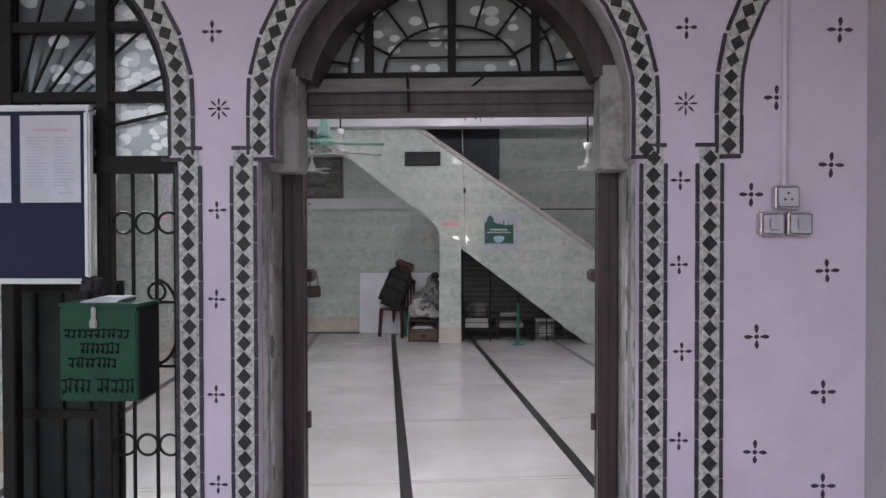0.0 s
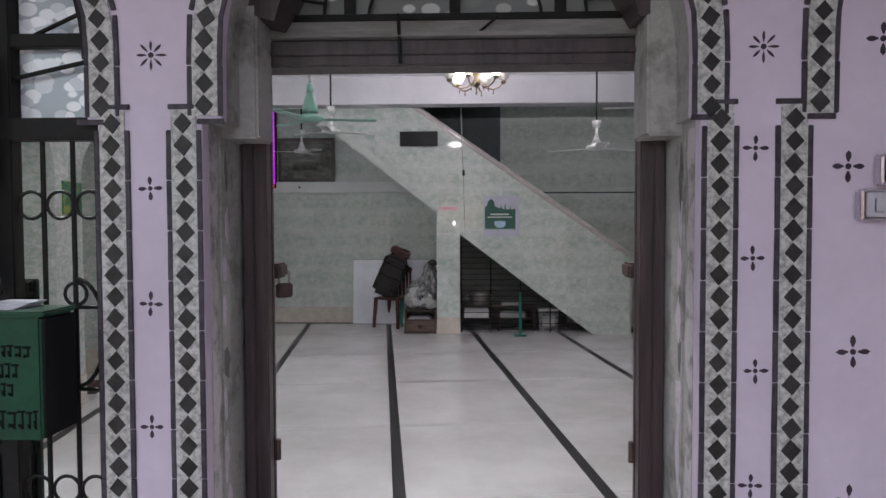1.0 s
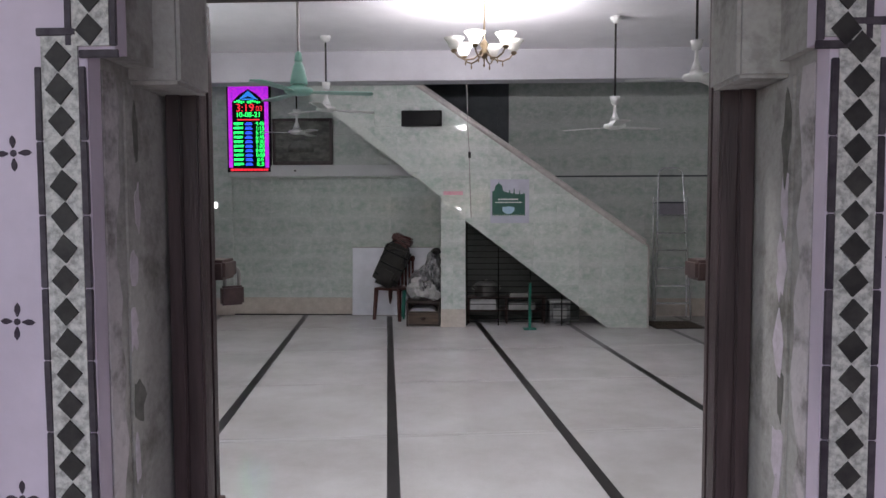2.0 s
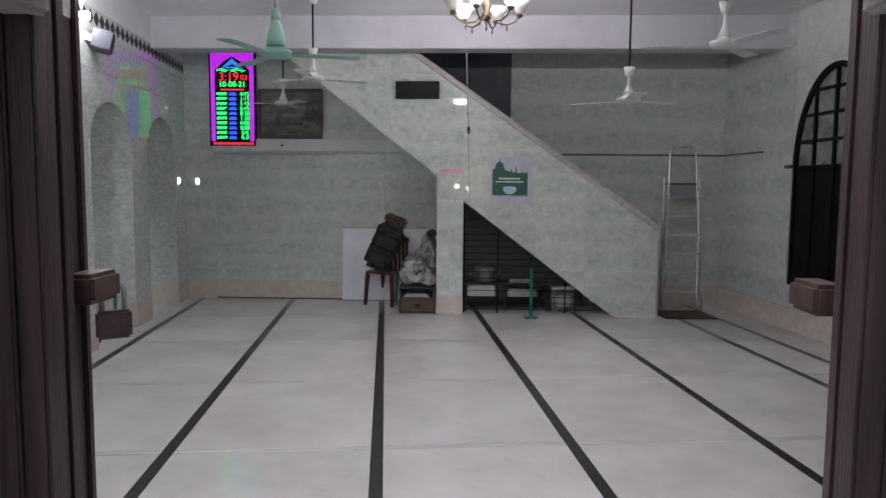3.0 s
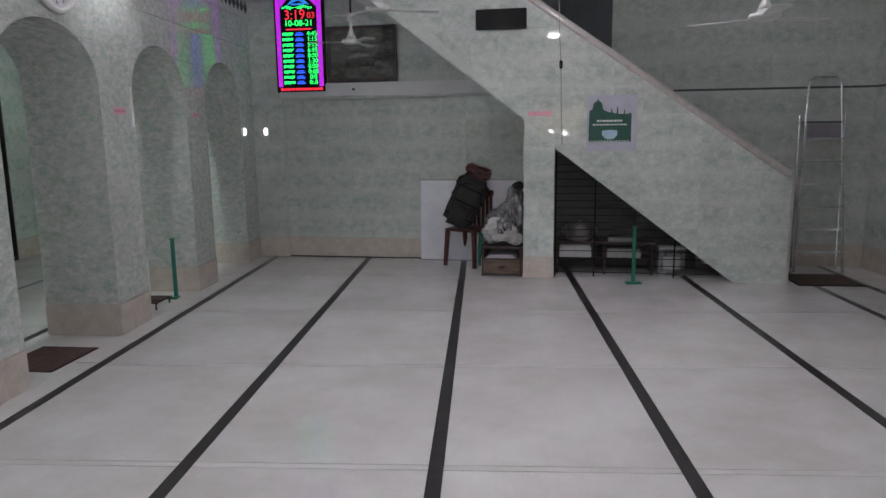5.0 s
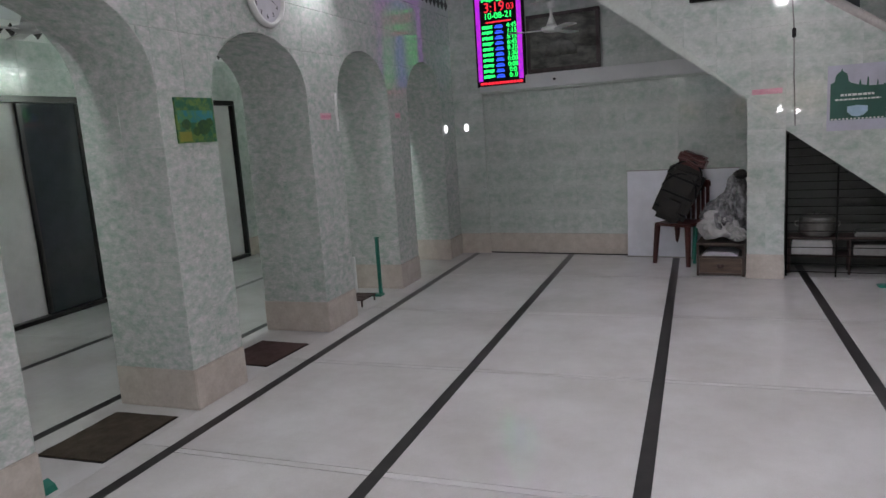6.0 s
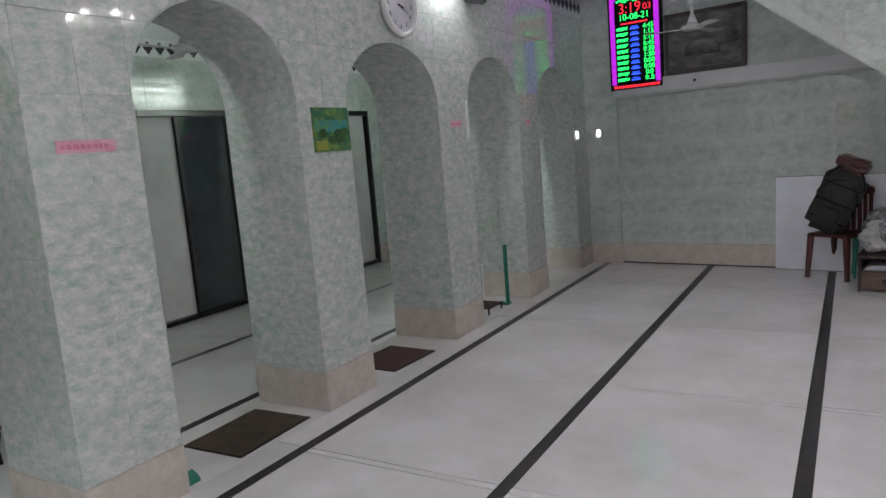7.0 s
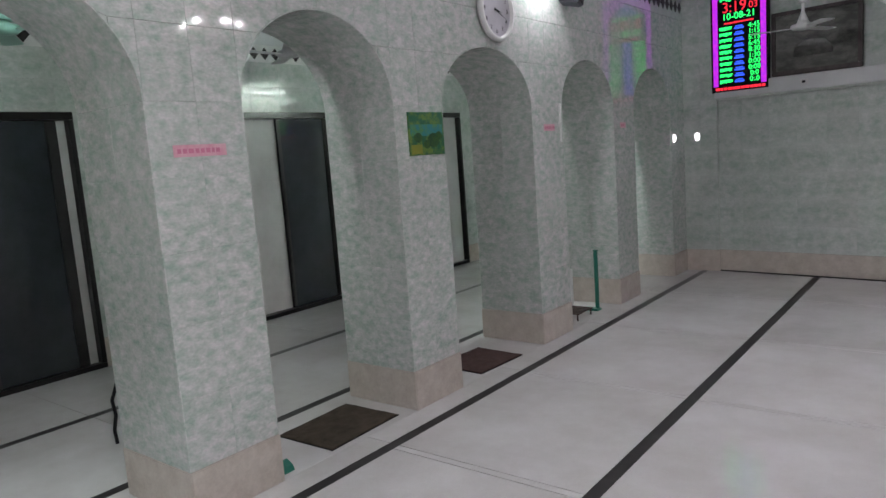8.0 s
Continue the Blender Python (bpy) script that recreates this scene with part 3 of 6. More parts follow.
for k in range(6):
    a = radians(60 * k + 12)
    ca, sa = math.cos(a), math.sin(a)
    bm = B()
    chain(bm, [(r * ca, r * sa, z) for r, z in ((0.03, 3.06), (0.10, 3.005), (0.18, 2.99), (0.25, 3.02), (0.29, 3.07))], 0.008, 8)
    arm = part("arm", bm, M_BRASS, chand)
    part("drop", lathe(B(), [(0.001, 2.935), (0.009, 2.955), (0.003, 2.985)], (0.18 * ca, 0.18 * sa, 0), 10), M_BRASS, arm)
    part("cup", lathe(B(), [(0.012, 3.05), (0.032, 3.07), (0.022, 3.085)], (0.29 * ca, 0.29 * sa, 0), 14), M_BRASS, arm)
    lit = k in (2, 4, 5)
    sh = part("shade", lathe(B(), [(0.026, 3.085), (0.050, 3.11), (0.062, 3.145), (0.098, 3.190), (0.094, 3.190), (0.058, 3.146), (0.046, 3.113), (0.022, 3.089)], (0.29 * ca, 0.29 * sa, 0), 20), M_SHADE if lit else M_SHADE_OFF, chand, "fluted glass shade")
    bl = part("bulb", lathe(B(), [(0.008, 3.09), (0.024, 3.12), (0.020, 3.15), (0.016, 3.15 + 0.035 * lit), (0.004, 3.165 + 0.035 * lit)], (0.29 * ca, 0.29 * sa, 0), 12), M_BULB if lit else M_SHADE_OFF, sh)
    bl.visible_shadow = False
    lamp = new("chandelier_lamp", bpy.data.lights.new("chandelier_lamp", "POINT"))
    lamp.data.energy, lamp.data.shadow_soft_size, lamp.data.color = 8.8, 0.025, (1.0, 0.945, 1.01)
    lamp.matrix_world = CH @ pose(0.29 * ca, 0.29 * sa, 3.20)


# ---- tube lamps: unseen fill over the entrance inside, and in the aisle on the back of the arcade ----
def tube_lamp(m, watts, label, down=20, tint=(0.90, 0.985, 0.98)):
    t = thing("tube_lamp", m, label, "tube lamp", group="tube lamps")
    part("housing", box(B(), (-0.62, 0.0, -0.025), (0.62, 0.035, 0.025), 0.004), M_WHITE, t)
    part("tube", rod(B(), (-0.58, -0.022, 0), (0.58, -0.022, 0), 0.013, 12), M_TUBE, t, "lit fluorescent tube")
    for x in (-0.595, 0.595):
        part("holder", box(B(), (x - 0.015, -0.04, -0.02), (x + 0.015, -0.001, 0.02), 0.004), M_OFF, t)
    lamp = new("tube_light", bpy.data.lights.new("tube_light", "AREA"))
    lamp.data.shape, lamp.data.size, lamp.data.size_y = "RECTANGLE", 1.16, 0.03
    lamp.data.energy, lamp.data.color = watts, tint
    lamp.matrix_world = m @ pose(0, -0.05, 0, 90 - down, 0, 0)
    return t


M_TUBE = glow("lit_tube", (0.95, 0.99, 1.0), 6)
# added out of view to brighten the near floor and piers
tube_lamp(pose(-1.75, INNER + 0.04, 2.62, 0, 0, 180), 38, "unseen fluorescent tube lamp added inside over the entrance as fill", 40)
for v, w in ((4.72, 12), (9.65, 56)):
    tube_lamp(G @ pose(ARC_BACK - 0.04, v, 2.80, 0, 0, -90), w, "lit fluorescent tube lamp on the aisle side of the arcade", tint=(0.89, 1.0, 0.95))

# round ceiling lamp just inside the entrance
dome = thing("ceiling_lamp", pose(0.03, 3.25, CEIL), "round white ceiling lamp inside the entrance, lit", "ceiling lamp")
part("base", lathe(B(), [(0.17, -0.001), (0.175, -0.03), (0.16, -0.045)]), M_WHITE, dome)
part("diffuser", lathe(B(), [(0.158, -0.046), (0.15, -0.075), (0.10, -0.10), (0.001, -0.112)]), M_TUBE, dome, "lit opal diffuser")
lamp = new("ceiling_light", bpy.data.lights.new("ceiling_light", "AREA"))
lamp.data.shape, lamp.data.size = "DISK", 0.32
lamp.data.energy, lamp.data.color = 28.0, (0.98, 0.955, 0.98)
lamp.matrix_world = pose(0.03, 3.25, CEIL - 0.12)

# bulb in a batten holder on the arcade wall, over the loudspeaker
wl_m = G @ pose(ARC, 8.04, 3.115)
wall_lamp = thing("wall_lamp", wl_m, "bare lit white bulb in a batten holder on the arcade wall", "lamp")
part("base_plate", box(B(), (0.0005, -0.05, -0.05), (0.022, 0.05, 0.05), 0.006), M_WHITE, wall_lamp)
part("holder", rod(B(), (0.0225, 0, 0), (0.075, 0, -0.012), 0.021, 16), M_OFF, wall_lamp)
bm = lathe(B(), [(0.016, 0.0), (0.020, 0.012), (0.034, 0.045), (0.037, 0.075), (0.028, 0.100), (0.001, 0.112)], seg=20)
bmesh.ops.transform(bm, matrix=pose(0.075, 0, -0.012, 0, 99, 0), verts=bm.verts)
part("bulb", bm, M_WALLBULB, wall_lamp, "lit white bulb").visible_shadow = False
lamp = new("wall_light", bpy.data.lights.new("wall_light", "POINT"))
lamp.data.energy, lamp.data.shadow_soft_size, lamp.data.color = 7.0, 0.04, (0.97, 0.96, 1.0)
lamp.matrix_world = wl_m @ pose(0.145, 0, -0.022)

# made-up porch post; its glowing globes only supply the glints mirrored in the glossy tiles
pl = thing("glint_post", pose(0.03, -2.2, -0.004), "invented black post whose glowing globes mirror as glints in the tiles", "lamp")
part("base", lathe(B(), [(0.12, 0.0), (0.12, 0.02), (0.03, 0.05)]), M_IRON, pl)
part("pole", rod(B(), (0, 0, 0.04), (0, 0, 1.46), 0.02), M_IRON, pl)
part("crossbar", rod(B(), (-0.18, 0, 1.46), (0.19, 0, 1.46), 0.014), M_IRON, pl)
for x, z in ((-0.17, 1.60), (0.18, 1.53)):
    gl = part("globe", lathe(B(), [(0.001, z - 0.065), (0.045, z - 0.047), (0.065, z), (0.045, z + 0.047), (0.001, z + 0.065)], (x, 0, 0), 18), M_GLOBE, pl, "glowing white globe added for a mirrored glint")
    part("holder", rod(B(), (x, 0, 1.46), (x, 0, z - 0.05), 0.018), M_IRON, pl)


# ================= inside: wall facings =================
DADO_Z = 0.265
# arcade: faces of the piers, reveals, dado, top border
def row_face(v0, v1, z0, z1, mat, w, h, zz, x0=None):
    tiling(arcade, [(v0, z0), (v1, z0), (v1, z1), (v0, z1)], w, h, v0 if x0 is None else x0, zz, mat, pose(0, 0.006, 0), name="tile")


NEAR = pose(0, 0, 0)
TW, TH = 0.265, 0.348
for k, (a, b) in enumerate(PIERS):
    w = (b - a) / 2
    row_face(a, b, DADO_Z, 1.999, M_TILE, w, TH, DADO_Z)
    part("dado", box(B(), (a - 0.010, -0.010, 0.0), (b + 0.010, ARC_T + 0.010, DADO_Z - 0.002), 0.006), M_DADO, arcade, "beige tile dado")
    # reveals facing along the row, on the entrance side and the far side
    for side, v in ((-1, a), (1, b)):
        if (k == 0 and side < 0) or (k == 5 and side > 0):
            continue
        m = pose(v, 0, 0, 0, 0, -90 if side < 0 else 90)
        reg = (-ARC_T, 0.0) if side < 0 else (0.0, ARC_T)
        tiling(arcade, [(reg[0], DADO_Z), (reg[1], DADO_Z), (reg[1], 1.999), (reg[0], 1.999)], ARC_T / 2, TH, reg[0], DADO_Z, M_TILE, m)
# spandrels: tiles whose lower edge follows the arch
def crown(v):
    for (a, b), r in zip(ARCHES, RISES):
        if a < v < b:
            return arch_z(v - (a + b) / 2, (b - a) / 2, r, SPRING)
    return 0.0


sp_rows = [(2.002, 2.348), (2.351, 2.697), (2.70, 3.046)]
v = PIERS[0][0]
cuts = []
for (a, b), (c, d) in zip(PIERS, ARCHES + [(PIERS[-1][1], PIERS[-1][1])]):
    cuts += [a, (a + b) / 2, b]
    if d > c:
        cuts += [c + (d - c) * f for f in (0.25, 0.5, 0.75)]
cuts = sorted(set(round(x, 4) for x in cuts)) + [PIERS[-1][1]]
for v0, v1 in zip(cuts, cuts[1:]):
    if v1 - v0 < 0.02:
        continue
    for z0, z1 in sp_rows:
        n = 8
        vs = [v0 + 0.0005 + (v1 - v0 - 0.001) * i / n for i in range(n + 1)]
        low = [(q, max(z0, crown(q) + 0.001)) for q in vs]
        keep = [p for p in low if p[1] < z1 - 0.008]
        if len(keep) < 2:
            continue
        poly = keep + [(keep[-1][0], z1), (keep[0][0], z1)]
        tile_piece(arcade, poly, 0.006, M_TILE, pose(0, 0.006, 0))
# soffit lining
for (a, b), RISE in zip(ARCHES, RISES):
    bm = B()
    c, h = (a + b) / 2, (b - a) / 2
    pts = [(c - h * math.cos(math.pi * i / 24), arch_z(h * math.cos(math.pi * i / 24), h, RISE, SPRING)) for i in range(25)]
    ins = [(c - (h - 0.006) * math.cos(math.pi * i / 24), arch_z(h * math.cos(math.pi * i / 24), h, RISE - 0.006, SPRING)) for i in range(25)]
    for i in range(24):
        prism(bm, [pts[i], pts[i + 1], ins[i + 1], ins[i]], 0.0, ARC_T)
    part("soffit_lining", bm, M_TILE, arcade, "mottled green tile lining under the arch")
part("upper_wall", box(B(), (PIERS[0][0], 0.0, 3.285), (PIERS[-1][1], 0.006, CEIL - 0.002)), M_PLASTER, arcade, "white painted strip under the ceiling")
part("border_band", box(B(), (PIERS[0][0], -0.002, 3.05), (PIERS[-1][1], 0.006, 3.283)), M_TILE_FAR, arcade)
bm = B()
prism(bm, [(0, -0.066), (0.058, 0), (0, 0.066), (-0.058, 0)], -0.006, 0.0)
BIG_DIAMOND = mesh_of("border_diamond", bm, M_DIAMOND)
n = int((PIERS[-1][1] - PIERS[0][0]) / 0.135)
for i in range(n):
    piece("border_diamond", BIG_DIAMOND, arcade, pose(PIERS[0][0] + 0.07 + 0.135 * i, -0.002, 3.19))

# corner pilaster facing
tiling(pilaster, [(ARC, DADO_Z), (-1.964, DADO_Z), (-1.964, CEIL - 0.01), (ARC, CEIL - 0.01)], 0.20, 0.302, ARC, DADO_Z, M_TILE_FAR, pose(0, 11.551, 0))
part("dado", box(B(), (ARC, 11.536, 0.0), (-1.956, 11.549, DADO_Z - 0.003)), M_DADO, pilaster)

# aisle wall: tiles above and beside the doors, diamond border
fx = [1.6] + [x for d in AISLE_DOORS for x in d] + [12.06]
for a, b in zip(fx[0::2], fx[1::2]):
    tiling(aisle_wall, [(a, DADO_Z), (b, DADO_Z), (b, HEAD), (a, HEAD)], 0.40, 0.399, a, DADO_Z, M_TILE_FAR, pose(0, 0.006, 0))
    part("dado", box(B(), (a, -0.006, 0), (b, 0.006, DADO_Z - 0.002)), M_DADO, aisle_wall)
tiling(aisle_wall, [(3.6, HEAD + 0.002), (12.06, HEAD + 0.002), (12.06, 2.79), (3.6, 2.79)], 0.40, 0.265, 3.6, HEAD + 0.002, M_TILE_FAR, pose(0, 0.006, 0))
part("border_band", box(B(), (3.6, 0.0, 2.792), (12.06, 0.006, 2.975)), M_WHITE, aisle_wall, "white border tiles")
for i in range(58):
    ob = piece("border_diamond", BIG_DIAMOND, aisle_wall, pose(3.7 + 0.143 * i, 0.0, 2.883))
part("upper_wall", box(B(), (1.6, 0.0, 2.977), (12.06, 0.006, CEIL - 0.002)), M_PLASTER, aisle_wall)

# end wall: tiles below the ledge, plain tiles above, ledge, dado
end_wall = bpy.data.objects["wall_outer_end"]
END = pose(0, BACK + 0.010, 0)
tiling(end_wall, [(-3.36, DADO_Z), (P0 + 0.02, DADO_Z), (P0 + 0.02, 2.075), (-3.36, 2.075)], 0.302, 0.302, -3.36, DADO_Z, M_TILE_FAR, END)
tiling(end_wall, [(-3.36, 2.255), (-0.9, 2.255), (-0.9, CEIL - 0.01), (-3.36, CEIL - 0.01)], 0.60, 0.448, -3.36, 2.255, M_TILE_FAR, END)
tiling(end_wall, [(0.80, 2.08), (3.75, 2.08), (3.75, CEIL - 0.01), (0.80, CEIL - 0.01)], 0.60, 0.38, 0.80, 2.08, M_TILE_FAR, END)
tiling(end_wall, [(1.0, DADO_Z), (3.75, DADO_Z), (3.75, 2.05), (1.0, 2.05)], 0.60, 0.36, 1.0, DADO_Z, M_TILE_FAR, END)
tiling(end_wall, [(-7.2, DADO_Z), (-4.05, DADO_Z), (-4.05, 3.0), (-7.2, 3.0)], 0.60, 0.40, -7.2, DADO_Z, M_TILE_FAR, END)
part("ledge", box(B(), (-3.36, BACK - 0.055, 2.085), (-0.55, BACK + 0.009, 2.25), 0.006), M_PLASTER, end_wall, "pale projecting ledge")
part("ledge_lip", box(B(), (-3.36, BACK - 0.065, 2.06), (-0.55, BACK + 0.009, 2.082), 0.004), M_GROUT, end_wall)
part("trim", box(B(), (1.0, BACK - 0.012, 2.052), (3.78, BACK + 0.009, 2.076), 0.003), M_VOID, end_wall, "dark trim strip")
part("dado", box(B(), (-3.38, BACK - 0.008, 0), (P0 + 0.02, BACK + 0.009, DADO_Z - 0.003)), M_DADO, end_wall)
part("dado", box(B(), (0.2, BACK - 0.008, 0), (3.8, BACK + 0.009, DADO_Z - 0.003)), M_DADO, end_wall)
part("skirting_line", box(B(), (-3.38, BACK - 0.016, 0.0), (P0, BACK - 0.009, 0.014)), M_STRIP, end_wall)

# right wall tiles
for reg in ([(-12.1, DADO_Z), (RW_A, DADO_Z), (RW_A, CEIL - 0.01), (-12.1, CEIL - 0.01)], [(RW_B, DADO_Z), (-4.0, DADO_Z), (-4.0, CEIL - 0.01), (RW_B, CEIL - 0.01)]):
    tiling(right_wall, reg, 0.60, 0.40, reg[0][0], DADO_Z, M_TILE_FAR, pose(0, 0.006, 0))
tiling(right_wall, [(RW_A, DADO_Z), (RW_B, DADO_Z), (RW_B, 0.519), (RW_A, 0.519)], 0.47, 0.26, RW_A, DADO_Z, M_TILE_FAR, pose(0, 0.006, 0))
part("spandrel_facing", box(B(), (RW_A, 0.0, 2.96), (RW_B, 0.0059, CEIL - 0.01)), M_TILE_FAR, right_wall)
part("dado", box(B(), (-12.1, -0.008, 0), (-4.0, 0.0059, DADO_Z - 0.003)), M_DADO, right_wall)
part("trim", box(B(), (-11.0, -0.012, 2.052), (-9.70, 0.0, 2.076), 0.003), M_VOID, right_wall)
part("impost", box(B(), (RW_A - 0.10, -0.03, 1.85), (RW_A + 0.012, 0.06, 1.89), 0.004), M_VOID, right_wall)

# stair face tiles
tiling(stair, [(P0, 0.245), (P1, 0.245), (P1, LOWER(P1)), (P0, 1.70)], 0.166, 0.30, P0, 0.245, M_TILE_FAR, pose(0, STAIR + 0.006, 0))
tiling(stair, [(P1, LOWER(P1)), (2.06, 0.0), (2.585, 0.0), (2.585, UPPER(2.585) - 0.02), (P1, UPPER(P1) - 0.02)], 0.302, 0.302, P1, -0.03, M_TILE_FAR, pose(0, STAIR + 0.006, 0))
tiling(stair, [(P0, 1.742), (P1, LOWER(P1)), (P1, UPPER(P1) - 0.02), (-1.02, 3.598), (-2.55, 3.598)], 0.302, 0.302, P1, -0.03, M_TILE_FAR, pose(0, STAIR + 0.006, 0))
part("dado", box(B(), (P0 - 0.004, STAIR - 0.004, 0), (P1 + 0.004, STAIR + 0.005, 0.243), 0.003), M_DADO, stair, "beige tile base of the pillar")
tiling(stair, [(STAIR, 0.02), (STAIR + 0.33, 0.02), (STAIR + 0.33, 1.72), (STAIR, 1.72)], 0.33, 0.30, STAIR, 0.245, M_TILE_FAR, pose(P0 + 0.006, 0, 0) @ Matrix(((0, 1, 0, 0), (1, 0, 0, 0), (0, 0, 1, 0), (0, 0, 0, 1))))

# ---- aisle doors ----
for k, (a, b) in enumerate(AISLE_DOORS):
    d = thing("sliding_door", aisle_m, "dark glass sliding door in a black aluminium frame", "sliding door", group="sliding doors of the aisle")
    part("head", box(B(), (a, -0.012, HEAD - 0.068), (b, 0.12, HEAD - 0.002), 0.003), M_ALU, d)
    part("track", box(B(), (a, -0.012, 0.0), (b, 0.12, 0.045), 0.003), M_ALU, d)
    part("jamb", box(B(), (b - 0.045, -0.012, 0.047), (b, 0.12, HEAD - 0.07), 0.003), M_ALU, d)
    split = a + (0.49 if k == 1 else 0.43)
    part("white_panel", box(B(), (a + 0.001, 0.075, 0.047), (split, 0.095, HEAD - 0.07)), M_CURTAIN, d, "plain white fixed panel")
    leaf_d = part("leaf", box(B(), (split - 0.02, 0.03, 0.047), (split + 0.03, 0.065, HEAD - 0.07), 0.003), M_ALU, d)
    if k != 2:
        part("stile", box(B(), (b - 0.22, 0.03, 0.047), (b - 0.13, 0.065, HEAD - 0.07), 0.003), M_ALU, d)
    part("pane", box(B(), (split + 0.03, 0.040, 0.047), (b - (0.105 if k == 2 else 0.22), 0.050, HEAD - 0.07)), M_CURTAIN if k == 2 else M_DARKGLASS, d, "white panel behind the slid leaf" if k == 2 else "dark tinted glass")
    part("edge_pane", box(B(), (b - 0.13, 0.060, 0.047), (b - 0.047, 0.068, HEAD - 0.07)), M_CURTAIN if k != 1 else M_DARKGLASS, d)
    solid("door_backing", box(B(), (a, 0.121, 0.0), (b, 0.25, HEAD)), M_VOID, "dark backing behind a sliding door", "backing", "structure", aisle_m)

# ---- right-hand window ----
w2 = thing("window_2", right_m, "arched black window with small dim panes above", "window", kind="structure")
c, h = (RW_A + RW_B) / 2, (RW_B - RW_A) / 2
part("lower_panel", box(B(), (RW_A, 0.045, 0.52), (RW_B, 0.085, 1.88)), M_BLACK, w2, "black lower shutter")
for x in (RW_A + 0.02, RW_A + 0.36, c, RW_B - 0.36, RW_B - 0.05):
    part("stile", box(B(), (x - 0.02, 0.015, 0.52), (x + 0.02, 0.043, 1.88 + 1.05 * math.sqrt(max(0, 1 - ((x - c) / h) ** 2))), 0.003), M_BLACK, w2)
for z in (1.86, 2.14, 2.42, 2.68):
    hw = h * math.sqrt(max(0.0, 1 - ((z - 1.88) / 1.05) ** 2)) if z > 1.88 else h
    part("rail", box(B(), (c - hw, 0.018, z - 0.018), (c + hw, 0.040, z + 0.018), 0.003), M_BLACK, w2)
bm = B()
prism(bm, [(c - h * math.cos(math.pi * i / 28), arch_z(h * math.cos(math.pi * i / 28), h, 1.05, 1.88)) for i in range(29)], 0.046, 0.053)
rim_pts = [(c - (h - 0.03) * math.cos(math.pi * i / 28), 1.88 + 1.02 * math.sin(math.pi * i / 28)) for i in range(29)]
win_pane = bm
rim = B()
for p, q in zip(rim_pts, rim_pts[1:]):
    d = Vector((q[0] - p[0], q[1] - p[1])).normalized() * 0.035
    prism(rim, [(p[0] + d.y, p[1] - d.x), (q[0] + d.y, q[1] - d.x), (q[0] - d.y, q[1] + d.x), (p[0] - d.y, p[1] + d.x)], 0.012, 0.044)
part("arch_rim", rim, M_BLACK, w2)
part("pane", win_pane, material("dusty_window_glass", (0.34, 0.36, 0.36), 0.22, second=(0.16, 0.18, 0.18), scale=5), w2, "dusty dim panes")

# ================= inside: things on the arcade =================
def on_arcade(v, z, depth=0.0):
    return ROW @ pose(v, -depth, z)


clock = thing("wall_clock", on_arcade(7.385, 2.705, 0.008) @ Matrix.Diagonal((1.13, 1, 1.13, 1)), "round white wall clock with black numerals", "clock")
turn = pose(0, 0, 0, 90, 0, 0)
bm = lathe(B(), [(0.155, 0.0), (0.198, 0.0), (0.205, 0.02), (0.195, 0.042), (0.175, 0.045), (0.172, 0.02), (0.155, 0.018)], seg=40)
bmesh.ops.transform(bm, matrix=turn, verts=bm.verts)
part("rim", bm, M_WHITE, clock, "pale plastic rim")
bm = rod(B(), (0, -0.004, 0), (0, -0.020, 0), 0.174, 40)
part("dial", bm, M_PAPER, clock)
for k in range(12):
    a = radians(90 - 30 * (k + 1))
    lettering("numeral", str(k + 1), 0.042, M_INK, clock, pose(0.135 * math.cos(a), -0.0205, 0.135 * math.sin(a), 90, 0, 0), 0.0006)
for nm, ang, ln, w in (("hour_hand", 90 - 99.5, 0.075, 0.007), ("minute_hand", 90 - 114, 0.115, 0.005)):
    a = radians(ang)
    bm = B()
    prism(bm, [(-0.02 * math.cos(a) - w * math.sin(a), -0.02 * math.sin(a) + w * math.cos(a)), (-0.02 * math.cos(a) + w * math.sin(a), -0.02 * math.sin(a) - w * math.cos(a)), (ln * math.cos(a), ln * math.sin(a))], -0.0235, -0.0215)
    part(nm, bm, M_INK, clock)

spk = thing("loudspeaker", on_arcade(8.36, 2.97, 0.0) @ pose(0, 0, 0, 12, 0, 20), "small dark loudspeaker fixed to the arcade wall", "loudspeaker")
part("cabinet", box(B(), (-0.13, -0.24, -0.09), (0.13, -0.06, 0.09), 0.012), M_SPEAKER, spk)
part("grille", box(B(), (-0.115, -0.248, -0.075), (0.115, -0.241, 0.075), 0.003), M_IRON, spk)
part("bracket", box(B(), (-0.03, -0.06, -0.03), (0.03, 0.02, 0.03), 0.004), M_STEEL, spk)

art = thing("wall_picture", on_arcade(0, 0, 0.0), "small bright landscape print of trees by blue water", "picture")
part("print", box(B(), (6.295, -0.012, 1.675), (6.66, -0.0005, 1.955), 0.002), M_LAND, art)
part("water", box(B(), (6.31, -0.0135, 1.80), (6.64, -0.0121, 1.875)), M_SKYPRINT, art)
bm = B()
for cx, cz, r in ((6.38, 1.79, 0.04), (6.54, 1.77, 0.06), (6.60, 1.80, 0.035), (6.47, 1.745, 0.035)):
    prism(bm, [(cx + r * (1 + 0.18 * math.sin(3.1 * a)) * math.cos(a * math.pi / 8), cz + r * 0.8 * math.sin(a * math.pi / 8)) for a in range(16)], -0.0150, -0.0136 + 0.0002 * r)
part("foliage", bm, material("print_foliage", (0.012, 0.06, 0.03), 0.3, second=(0.05, 0.12, 0.02), scale=40), art)
